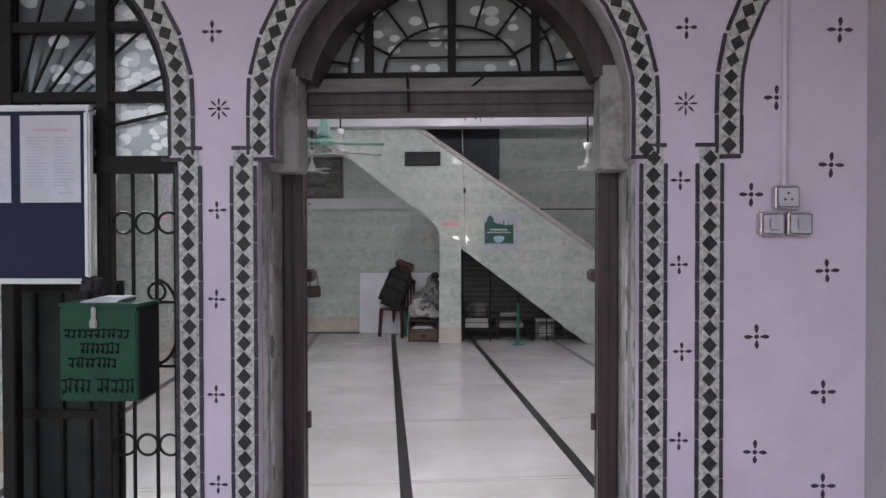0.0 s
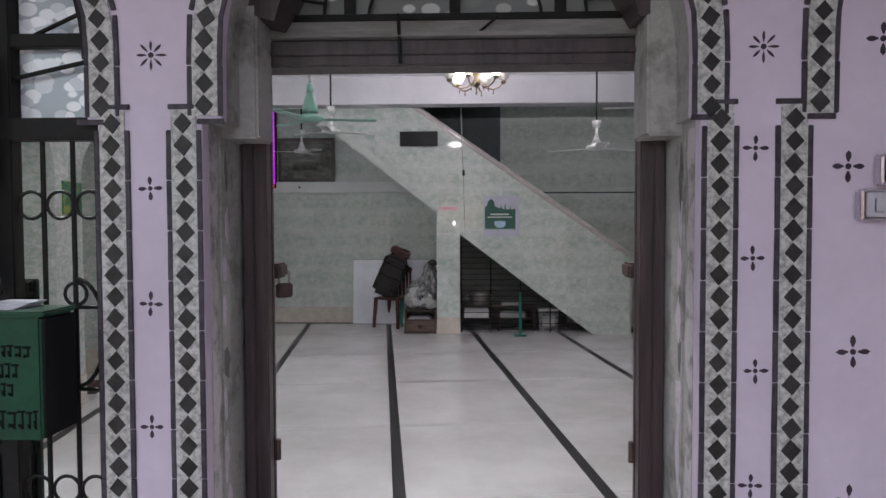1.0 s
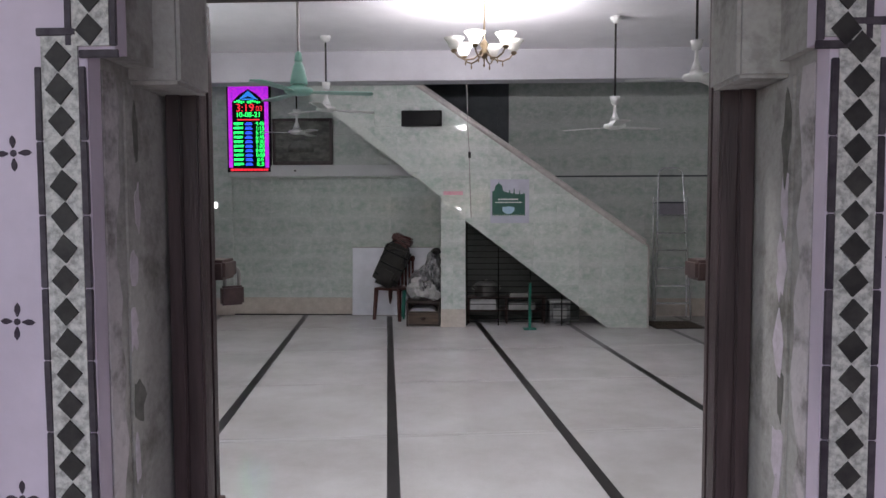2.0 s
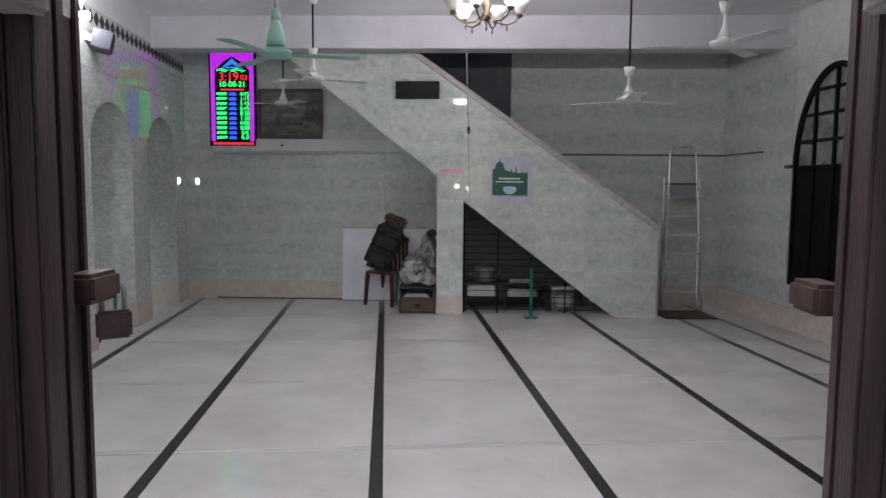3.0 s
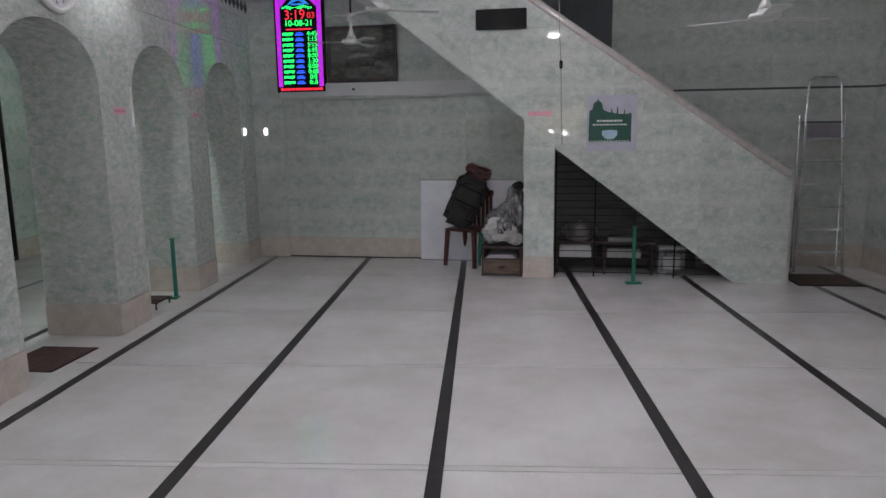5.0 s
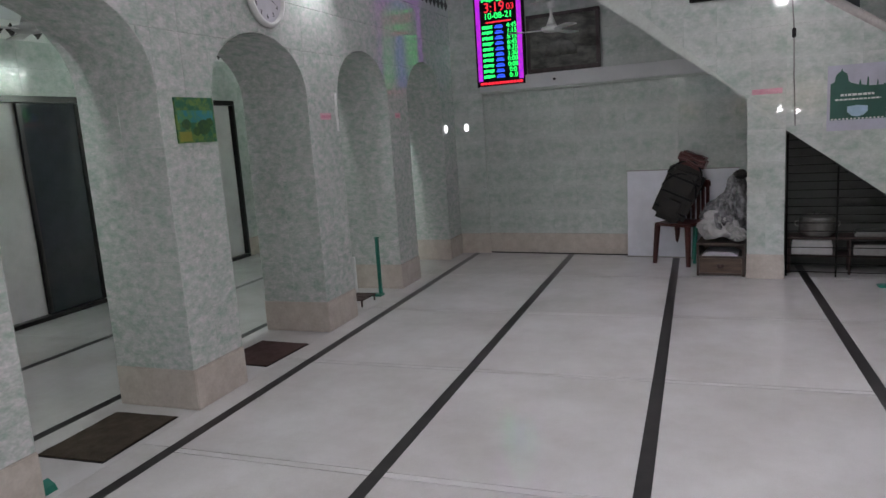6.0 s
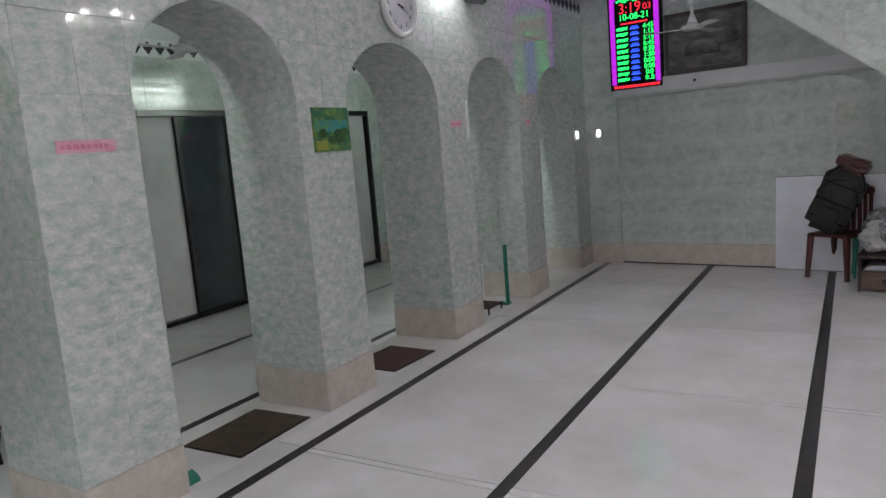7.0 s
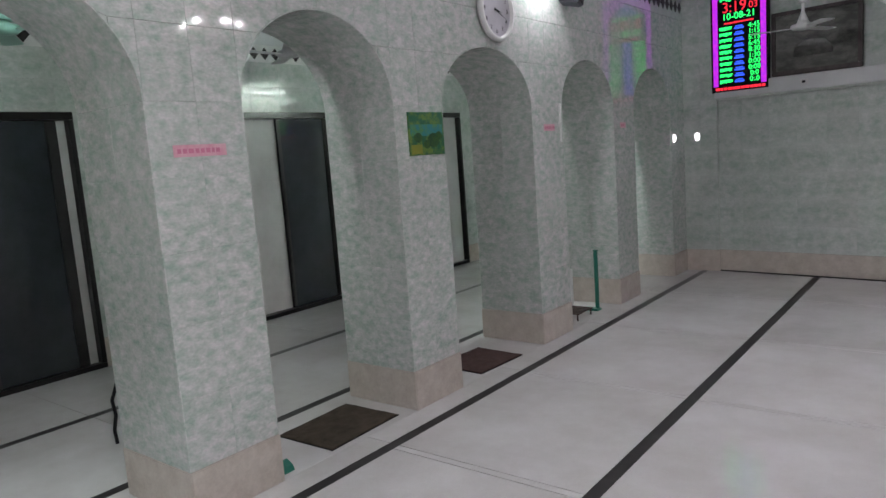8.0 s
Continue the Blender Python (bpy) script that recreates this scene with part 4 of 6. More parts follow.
part("meadow", box(B(), (6.31, -0.0137, 1.685), (6.42, -0.0122, 1.745)), material("print_meadow", (0.30, 0.30, 0.05), 0.3), art)

for v0, v1, z, nm in ((4.635, 4.92, 1.775, 1), (8.06, 8.245, 1.83, 2), (9.62, 9.76, 1.83, 3)):
    st = thing("sticker", on_arcade(0, 0), "pink printed notice strip stuck on the tiles", "sticker", group="pink notice strips")
    part("paper", box(B(), (v0, -0.002, z - 0.028), (v1, -0.0003, z + 0.028)), M_PINK, st)
    bm = B()
    q = v0 + 0.02
    while q < v1 - 0.03:
        w = rng0.uniform(0.012, 0.03)
        box(bm, (q, -0.003, z - 0.012), (q + w, -0.0021, z + 0.010))
        q += w + 0.008
    part("print", bm, material("faded_red_print", (0.64, 0.20, 0.32), 0.5), st)
st = thing("sticker", pose(0, STAIR, 0), "pink printed notice strip stuck on the stair pillar", "sticker", group="pink notice strips")
part("strip", box(B(), (-0.12, -0.002, 1.775), (0.14, -0.0003, 1.825)), M_PINK, st)
# bright upright glint on the pier tiles, modelled as a white rod
pier_glint = thing("white_glint_rod", on_arcade(8.325, 1.86, 0.0), "slim white rod standing in for a glint on the pier", "tube")
part("tube", rod(B(), (0, -0.016, -0.16), (0, -0.016, 0.17), 0.011), M_WHITE, pier_glint)
part("clip", box(B(), (-0.014, -0.010, -0.02), (0.014, 0.001, 0.02), 0.002), M_OFF, pier_glint)

# ---- two tile glints by the far corner, built as small glowing ovals ----
for k, m in enumerate((on_arcade(11.14, 1.655), G @ pose(-2.20, 11.545, 1.655))):
    nl = thing("corner_glint", m, "small glowing oval for a glint on the tiles in the far corner", "lamp", group="small lamps in the far corner")
    part("back_plate", box(B(), (-0.032, -0.010, -0.055), (0.032, -0.0005, 0.055), 0.003), M_OFF, nl)
    bm = lathe(B(), [(0.001, -0.048), (0.022, -0.036), (0.028, 0.0), (0.022, 0.036), (0.001, 0.048)], (0, -0.012, 0), 14)
    part("glint_oval", bm, M_GLINT, nl, "glowing oval that makes the glint")

# ---- doormats ----
for u0, u1, v0, v1, mat, lab in ((-2.88, -2.42, 5.44, 6.04, M_MAT, "worn brown coir doormat on the aisle threshold"), (-2.84, -2.39, 7.00, 7.54, M_MAT_RED, "maroon brown doormat between two piers")):
    bm = B()
    n = 14
    for i in range(n):
        for j in range(n):
            a, b2 = u0 + (u1 - u0) * i / n, v0 + (v1 - v0) * j / n
            bm.faces.new([bm.verts.new((x, y, 0.009 + 0.003 * noise.noise((x * 9, y * 9, 1)))) for x, y in ((a, b2), (a + (u1 - u0) / n, b2), (a + (u1 - u0) / n, b2 + (v1 - v0) / n), (a, b2 + (v1 - v0) / n))])
    bmesh.ops.remove_doubles(bm, verts=bm.verts, dist=0.001)
    ex = bmesh.ops.extrude_face_region(bm, geom=bm.faces[:])
    for q in ex["geom"]:
        if isinstance(q, bmesh.types.BMVert):
            q.co.z = 0.0005
    cu, cv = (u0 + u1) / 2, (v0 + v1) / 2
    mt = thing("doormat", G @ pose(cu, cv, 0, 0, 0, 2 if mat is M_MAT else -3), lab, "doormat", group="doormats")
    bmesh.ops.translate(bm, vec=(-cu, -cv, 0), verts=bm.verts)
    part("coir_pad", bm, mat, mt)
    part("rim", box(B(), (u0 - cu - 0.008, v0 - cv - 0.008, 0.0003), (u1 - cu + 0.008, v1 - cv + 0.008, 0.004)), M_BLACK, mt)

# ---- green posts ----
def green_post(u, v, h, lab, off=0.0):
    g = thing("plastic_post", G @ pose(u, v, 0), lab, "post", group="green plastic posts")
    part("foot", box(B(), (-0.085, -0.05, 0.0), (0.085, 0.05, 0.022), 0.008), M_PLGREEN, g)
    part("upright", box(B(), (off - 0.018, -0.015, 0.023), (off + 0.018, 0.015, h), 0.006), M_PLGREEN, g)
    part("cap", box(B(), (off - 0.025, -0.021, h + 0.001), (off + 0.025, 0.021, h + 0.016), 0.006), M_PLGREEN, g)


green_post(-2.53, 9.16, 0.60, "teal green plastic post beside a pier", 0.06)
wp = thing("white_post", G @ pose(-2.72, 9.10, 0), "short white plastic post by the pier", "post")
part("upright", rod(B(), (0, 0, 0.012), (0, 0, 0.42), 0.018), M_WHITE, wp)
part("foot", rod(B(), (0, 0, 0.0), (0, 0, 0.012), 0.045, 16), M_WHITE, wp)
# small teal piece: the foot of a green post
gf = thing("post_foot", G @ pose(-2.47, 5.13, 0), "teal plastic foot of a green post by the pier", "door wedge")
bm = B()
prism(bm, [(-0.06, 0), (0.06, 0), (0.045, 0.03), (0.0, 0.055), (-0.045, 0.03)], -0.035, 0.035)
part("wedge", bm, M_PLGREEN, gf)
rk = thing("shoe_rack", G @ pose(-2.62, 8.84, 0), "low dark metal shoe rack on the floor", "shoe rack")
for x in (-0.16, 0.16):
    for y in (-0.14, 0.14):
        part("foot", rod(B(), (x, y, 0), (x, y, 0.06), 0.008), M_RUST, rk)
for i in range(6):
    part("slat", box(B(), (-0.18, -0.15 + 0.055 * i, 0.061), (0.18, -0.12 + 0.055 * i, 0.072), 0.002), M_RUST, rk)
cb2 = B()
chain(cb2, [(-3.005, 4.560, 0.66), (-3.012, 4.540, 0.60), (-3.02, 4.510, 0.52), (-3.01, 4.515, 0.44), (-3.02, 4.502, 0.36), (-3.015, 4.505, 0.285)], 0.009, 8)
solid("cable", cb2, M_BLACK, "black cable hanging down the back of a pier", "cable", m=G)

# ================= inside: end wall and staircase =================
# ---- prayer-time display ----
led = thing("led_display", pose(0, BACK - 0.058, 0), "lit LED time board with magenta border and green figures", "LED display")
LX0, LX1, LZ0, LZ1 = -3.385, -2.73, 2.145, 3.45
part("case", box(B(), (LX0, 0.0, LZ0), (LX1, 0.055, LZ1), 0.006), M_BLACK, led)
bm = B()
y0, y1 = -0.003, -0.001
for a, b in (((LX0 + 0.025, LZ0 + 0.07), (LX0 + 0.085, LZ1 - 0.02)), ((LX1 - 0.085, LZ0 + 0.07), (LX1 - 0.025, LZ1 - 0.02))):
    box(bm, (a[0], y0, a[1]), (b[0], y1, b[1]))
prism(bm, [(LX0 + 0.087, LZ1 - 0.02), (LX0 + 0.087, LZ1 - 0.26), (LX0 + 0.20, LZ1 - 0.15), ((LX0 + LX1) / 2, LZ1 - 0.075), (LX1 - 0.20, LZ1 - 0.15), (LX1 - 0.087, LZ1 - 0.26), (LX1 - 0.087, LZ1 - 0.02)], y0, y1)
part("magenta_border", bm, M_LED_P, led, "glowing magenta arch border")
bm = B()
prism(bm, [(LX0 + 0.17, LZ1 - 0.24), ((LX0 + LX1) / 2, LZ1 - 0.10), (LX1 - 0.17, LZ1 - 0.24), ((LX0 + LX1) / 2, LZ1 - 0.18)], y0, y1)
box(bm, ((LX0 + LX1) / 2 - 0.09, y0, LZ1 - 0.235), ((LX0 + LX1) / 2 + 0.09, y1, LZ1 - 0.215))
part("dome_sign", bm, M_LED_C, led, "cyan dome sign")
bm = B()
for i in range(12):
    x = LX0 + 0.115 + i * 0.034
    box(bm, (x, y0, LZ1 - 0.275 + 0.012 * math.sin(i * 1.7)), (x + 0.022, y1, LZ1 - 0.25 + 0.012 * math.sin(i)))
part("script_bars", bm, M_LED_G, led)
FRONT = lambda x, z: pose(x, -0.002, z, 90, 0, 0)
cx = (LX0 + LX1) / 2
lettering("time_readout", "3:19", 0.165, M_LED_R, led, FRONT(cx - 0.05, LZ1 - 0.355))
lettering("seconds_readout", "03", 0.105, M_LED_R, led, FRONT(cx + 0.165, LZ1 - 0.365))
lettering("date_readout", "10-08-21", 0.105, M_LED_G, led, FRONT(cx, LZ1 - 0.455))
part("red_bar", box(B(), (LX0 + 0.16, y0, LZ1 - 0.535), (LX1 - 0.16, y1, LZ1 - 0.518)), M_LED_R, led)
TIMES = ("4:45", "1:15", "5:15", "6:45", "8:30", "1:30", "0:00", "0:08", "0:0", "0:.0")
for k, s in enumerate(TIMES):
    z = LZ1 - 0.585 - k * 0.0665
    lettering("row_readout", s, 0.078, M_LED_G, led, FRONT(LX1 - 0.155, z))
    bm = B()
    x = LX0 + 0.105
    box(bm, (x, y0, z + 0.012), (x + 0.145, y1, z + 0.020))
    while x < LX0 + 0.235:
        w = rng0.uniform(0.012, 0.024)
        box(bm, (x, y0, z - 0.020 + rng0.uniform(0, 0.012)), (x + w * 0.7, y1, z + 0.011))
        x += w
    part("row_script", bm, M_LED_G, led)
    bm = B()
    box(bm, (LX0 + 0.275, y0, z - 0.018), (LX0 + 0.385, y1, z + 0.002))
    box(bm, (LX0 + 0.29, y0, z + 0.008), (LX0 + 0.37, y1, z + 0.020))
    part("row_arrow", bm, M_LED_B, led)
bm = B()
x = LX0 + 0.05
while x < LX1 - 0.07:
    w = rng0.uniform(0.02, 0.05)
    box(bm, (x, y0, LZ0 + 0.025), (x + w, y1, LZ0 + 0.055))
    x += w + 0.008
part("red_ticker", bm, M_LED_R, led)

# ---- framed photograph ----
ph = thing("framed_photo", pose(0, BACK - 0.04, 0), "large dim framed photograph standing on the ledge", "picture")
part("photo", box(B(), (-2.66, 0.0, 2.30), (-1.85, 0.012, 2.90)), M_PICT, ph)
bm = B()
lathe(bm, [(0.20, 2.44), (0.19, 2.52), (0.12, 2.60), (0.02, 2.63)], (-2.28, 0, 0), 20)
for q in bm.verts:
    q.co.y = -0.001 + 0.0015 * (q.co.y > 0)
part("pale_shape", bm, material("photo_grey", (0.11, 0.11, 0.10), 0.3, second=(0.05, 0.05, 0.045), scale=12), ph)
for a, b in (((-2.705, 2.255), (-1.805, 2.305)), ((-2.705, 2.895), (-1.805, 2.94)), ((-2.705, 2.306), (-2.66, 2.894)), ((-1.85, 2.306), (-1.805, 2.894))):
    part("frame", box(B(), (a[0], -0.012, a[1]), (b[0], 0.03, b[1]), 0.005), M_WOOD, ph, "dark frame")
sk = thing("socket", pose(-2.36, BACK - 0.056, 2.165), "small white socket on the ledge face", "socket")
part("plate", box(B(), (-0.045, -0.012, -0.03), (0.045, 0.0, 0.03), 0.003), M_OFF, sk)
part("plug", box(B(), (-0.015, -0.04, -0.012), (0.015, -0.013, 0.014), 0.004), M_BLACK, sk)

# ---- white board leaning on the wall ----
wb = thing("white_board", pose(0, BACK - 0.10, 0, -4, 0, 0), "plain white board leaning against the tiled wall", "board")
part("sheet", box(B(), (-1.525, 0.0, 0.008), (-0.30, 0.012, 1.02), 0.002), M_BOARD, wb)
for a, b in (((-1.535, 0.0), (-0.29, 0.012)), ((-1.535, 1.018), (-0.29, 1.030))):
    part("edge", box(B(), (a[0], -0.003, a[1]), (b[0], 0.016, b[1]), 0.002), M_STEEL, wb)

# ---- plastic chair with a bag over it ----
def blob(seed, size, n=5, rough=0.18, freq=2.2):
    """A lumpy cloth or bag body."""
    bm = B()
    bmesh.ops.create_icosphere(bm, subdivisions=n, radius=1.0)
    for q in bm.verts:
        d = q.co.normalized()
        k = 1 + rough * noise.noise(d * freq + Vector((seed, seed * 2, 0))) + rough * 0.5 * noise.noise(d * freq * 2.7 + Vector((0, seed, 3)))
        e = [math.copysign(abs(t) ** 0.75, t) for t in d]
        q.co = Vector((e[0] * size[0], e[1] * size[1], e[2] * size[2])) * k
    for f in bm.faces:
        f.smooth = True
    return bm


def drape(seed, size):
    """A soft heap of cloth: a slumped body with long folds running down it."""
    bm = B()
    bmesh.ops.create_icosphere(bm, subdivisions=5, radius=1.0)
    for q in bm.verts:
        d = q.co.normalized()
        a = math.atan2(d.y, d.x)
        low = noise.noise(d * 1.3 + Vector((seed, 0, seed)))
        fold = abs(noise.noise(Vector((math.cos(a) * 2.9 + d.z * 1.6, math.sin(a) * 2.9, d.z * 1.5 + seed)))) * 2 - 0.4
        k = 1 + 0.30 * low + 0.36 * fold * (1 - 0.5 * abs(d.z)) + 0.22 * (0.5 - abs(noise.noise(d * 3.6 + Vector((seed, 4, 0)))) * 2.2)
        flat = d.z if d.z > 0 else d.z * 0.85
        q.co = Vector((d.x * size[0] * k * (1.12 - 0.22 * d.z), d.y * size[1] * k * (1.12 - 0.22 * d.z), flat * size[2] * (0.9 + 0.25 * low)))
    for f in bm.faces:
        f.smooth = True
    return bm


ch = thing("plastic_chair", pose(-0.87, 10.93, 0, 0, 0, -25), "maroon moulded plastic chair standing by the wall", "chair")
for x, y in ((-0.19, -0.18), (0.19, -0.18), (-0.18, 0.19), (0.18, 0.19)):
    part("leg", rod(B(), (x * 1.12, y * 1.15, 0), (x, y, 0.43), 0.026, 8, 0.034), M_PLRED, ch)
bm = B()
box(bm, (-0.22, -0.22, 0.43), (0.22, 0.22, 0.462), 0.014)
part("seat", bm, M_PLRED, ch)
bm = B()
for i in range(7):
    x = -0.19 + 0.38 * i / 6
    box(bm, (x - 0.018, 0.20 + 0.02 * (1 - (i - 3) ** 2 / 9), 0.46), (x + 0.018, 0.225 + 0.02 * (1 - (i - 3) ** 2 / 9), 0.86), 0.006)
box(bm, (-0.22, 0.20, 0.83), (0.22, 0.24, 0.91), 0.014)
part("backrest", bm, M_PLRED, ch)
bag = thing("bag", pose(-0.885, 10.86, 0.79, 0, 25, 0), "black nylon bag heaped over the chair", "bag")
bm = box(B(), (-0.19, -0.13, -0.33), (0.18, 0.13, 0.31), 0.06)
bmesh.ops.subdivide_edges(bm, edges=bm.edges[:], cuts=3, use_grid_fill=True)
for q in bm.verts:
    q.co += 0.022 * noise.noise_vector(q.co * 6)
part("bag_body", bm, M_BAG, bag)
for z in (-0.2, -0.02, 0.16):
    part("panel_seam", box(B(), (-0.176, -0.145, z), (0.176, -0.128, z + 0.022), 0.004), M_BLACK, bag)
part("side_pocket", box(B(), (-0.12, -0.165, -0.27), (0.10, -0.125, -0.06), 0.02), M_BAG, bag)
for s in (-0.07, 0.08):
    bm = B()
    chain(bm, [(0.19 * math.sin(radians(t)) * 1.06, -0.165 * (1 - 0.25 * abs(math.cos(radians(t)))), 0.30 * math.cos(radians(t)) + s) for t in range(-70, 71, 14)], 0.010, 6)
    part("strap", bm, M_BLACK, bag)
rug = thing("folded_cloth", pose(-0.735, 10.86, 1.14, 0, 25, 0), "folded maroon cloth lying on top of the bag", "cloth")
bm = box(B(), (-0.15, -0.12, -0.07), (0.14, 0.12, 0.075), 0.03)
bmesh.ops.subdivide_edges(bm, edges=bm.edges[:], cuts=3, use_grid_fill=True)
for q in bm.verts:
    q.co += 0.024 * noise.noise_vector(q.co * 9)
part("cloth_body", bm, M_PLRED, rug)
for z in (-0.02, 0.03):
    part("fold", chain(B(), [(-0.14, -0.128, z), (-0.05, -0.14, z + 0.012), (0.05, -0.135, z - 0.006), (0.135, -0.125, z + 0.01)], 0.014, 8), M_PLRED, rug)
gst = thing("plastic_stool", pose(-0.62, 11.0, 0, 0, 0, 10), "green plastic stool behind the trunk", "stool")
part("seat", box(B(), (-0.13, -0.13, 0.43), (0.13, 0.13, 0.46), 0.012), M_PLGREEN, gst)
for x, y in ((-0.11, -0.11), (0.11, -0.11), (-0.11, 0.11), (0.11, 0.11)):
    part("leg", rod(B(), (x * 1.2, y * 1.2, 0), (x, y, 0.43), 0.016, 8, 0.02), M_PLGREEN, gst)

# ---- wooden crate with heaped cloths ----
crate = thing("wooden_crate", pose(0, 0, 0), "low brown wooden crate with an open slot above a drawer", "crate")
CX0, CX1, CY0, CY1, CH_Z = -0.63, -0.175, 10.24, 10.66, 0.34
for x in (CX0, CX1 - 0.024):
    part("side_panel", box(B(), (x, CY0, 0.0), (x + 0.024, CY1, CH_Z - 0.024), 0.003), M_TRUNK, crate)
part("top", box(B(), (CX0 - 0.004, CY0 - 0.006, CH_Z - 0.023), (CX1 + 0.002, CY1, CH_Z), 0.004), M_TRUNK, crate)
part("back_panel", box(B(), (CX0 + 0.025, CY1 - 0.02, 0.02), (CX1 - 0.025, CY1 - 0.002, CH_Z - 0.025)), M_TRUNK, crate)
part("shelf", box(B(), (CX0 + 0.025, CY0 + 0.004, 0.185), (CX1 - 0.025, CY1 - 0.021, 0.203), 0.002), M_TRUNK, crate)
part("base", box(B(), (CX0 + 0.025, CY0 + 0.004, 0.012), (CX1 - 0.025, CY1 - 0.021, 0.03), 0.002), M_TRUNK, crate)
drawer = part("drawer_front", box(B(), (CX0 + 0.028, CY0 + 0.006, 0.033), (CX1 - 0.028, CY0 + 0.024, 0.182), 0.003), M_DRAWER, crate, "paler brown drawer front")
part("knob", lathe(B(), [(0.03, -0.02), (0.034, 0.0), (0.03, 0.02)], ((CX0 + CX1) / 2, CY0 + 0.012, 0.105), 14), M_RUST, drawer)
for k in range(4):
    solid("paper_sheaf", box(B(), (CX0 + 0.05 + 0.012 * k, CY0 + 0.03 + 0.006 * k, 0.2035 + 0.009 * k), (CX1 - 0.07 - 0.015 * k, CY1 - 0.06, 0.2115 + 0.009 * k), 0.001), M_PAPER, "loose white papers lying in the crate", "papers", group="papers in the crate")
hp = thing("cloth_heap", pose(-0.385, 10.46, CH_Z), "heap of crumpled grey and white cloths on the crate", "cloths")
for nm, m, pos, size, sd in (("grey_cloth", M_CLOTH, (0.10, 0.03, 0.33), (0.11, 0.16, 0.38), 1.3),
                             ("grey_cloth", M_CLOTH, (-0.03, 0.02, 0.24), (0.15, 0.17, 0.24), 4.1),
                             ("white_cloth", M_CLOTH_W, (-0.06, -0.12, 0.16), (0.14, 0.09, 0.18), 5.2),
                             ("white_cloth", M_CLOTH_W, (0.13, -0.13, 0.08), (0.07, 0.07, 0.10), 2.2),
                             ("black_cloth", M_BAG, (0.15, 0.0, 0.67), (0.055, 0.08, 0.06), 6.1)):
    bm = drape(sd, size)
    bmesh.ops.translate(bm, vec=pos, verts=bm.verts)
    part(nm, bm, m, hp)

# ---- display box, poster, hanging cable on the stair ----
tb = thing("ticker_box", pose(0, STAIR, 0), "black unlit ticker display fixed on the stair wall", "display")
part("case", box(B(), (-0.672, -0.055, 2.684), (-0.135, -0.0005, 2.890), 0.006), M_BLACK, tb)
part("screen", box(B(), (-0.655, -0.060, 2.700), (-0.152, -0.056, 2.874), 0.002), M_BLACK, tb)
for x in (-0.56, -0.25):
    part("hook", rod(B(), (x, -0.03, 2.891), (x, -0.012, 2.925), 0.005), M_STEEL, tb)
ps = thing("poster", pose(0, STAIR, 0), "green poster of a domed skyline on white paper", "poster")
part("paper", box(B(), (0.505, -0.0025, 1.40), (1.02, -0.0005, 1.98)), M_POSTERPAPER, ps)
bm = B()
sil = [(0.53, 1.495), (0.965, 1.495), (0.965, 1.785), (0.945, 1.80), (0.935, 1.785), (0.90, 1.785), (0.897, 1.83), (0.890, 1.83), (0.887, 1.785), (0.83, 1.785), (0.825, 1.86), (0.815, 1.86), (0.81, 1.79), (0.77, 1.80), (0.765, 1.84), (0.757, 1.84), (0.75, 1.80), (0.69, 1.82), (0.67, 1.84), (0.665, 1.88), (0.655, 1.905), (0.625, 1.925), (0.617, 1.955), (0.610, 1.925), (0.58, 1.905), (0.568, 1.88), (0.562, 1.835), (0.53, 1.82)]
prism(bm, sil, -0.0040, -0.0027)
part("skyline", bm, M_POSTER, ps, "dark green skyline")
for x0, x1, z, h in ((0.61, 0.87, 1.705, 0.020), (0.57, 0.92, 1.668, 0.014)):
    bm = B()
    x = x0
    while x < x1:
        w = rng0.uniform(0.015, 0.035)
        box(bm, (x, -0.0052, z), (min(x + w, x1), -0.0042, z + h))
        x += w + 0.007
    part("script_bar", bm, M_WHITE, ps)
bm = B()
prism(bm, [(0.665, 1.612), (0.665, 1.565), (0.70, 1.53), (0.745, 1.52), (0.79, 1.53), (0.825, 1.565), (0.825, 1.612), (0.745, 1.622)], -0.0060, -0.0042)
part("mask_shape", bm, M_BLUE, ps, "pale blue mask shape")
bm = B()
for i in range(14):
    box(bm, (0.54 + i * 0.030, -0.0052, 1.497), (0.555 + i * 0.030, -0.0042, 1.510))
part("footer_bars", bm, M_WHITE, ps)
hc = thing("hanging_cable", pose(0, 10.02, 0), "thin grey cable hanging from the beam with a black plug", "cable")
bm = B()
chain(bm, [(0.195, 0, 3.222), (0.20, 0.02, 3.0), (0.21, 0.05, 2.6), (0.228, 0.08, 2.32), (0.235, 0.10, 1.9), (0.25, 0.155, 1.47)], 0.006, 8)
part("wire", bm, M_STEEL, hc)
part("plug", box(B(), (0.212, 0.062, 2.255), (0.246, 0.098, 2.34), 0.006), M_BLACK, hc)

# ---- storage under the stair: grille and clutter ----
gr = thing("storage_grille", pose(0, STAIR + 0.16, 0), "black horizontal bar grille under the staircase", "grille")
for i in range(17):
    z = 0.05 + 0.08 * i
    xr = 2.06 - z / 0.76 - 0.03
    if xr > P1 + 0.05:
        part("bar", rod(B(), (P1 + 0.005, 0, z), (xr, 0, z), 0.0045, 6), M_IRON, gr)
for x in (0.19, 0.62, 1.05, 1.48):
    part("upright", rod(B(), (x, 0.008, 0), (x, 0.008, LOWER(x) - 0.03), 0.009, 6), M_IRON, gr)
# panel whose dark colour carries the shade under the flight
bk = solid("storage_back", box(B(), (P1 - 0.1, BACK - 0.35, 0.0), (1.8, BACK - 0.3, 1.45)), M_STORE, "dark panel standing for the shade at the back of the storage space", "wall", "structure")
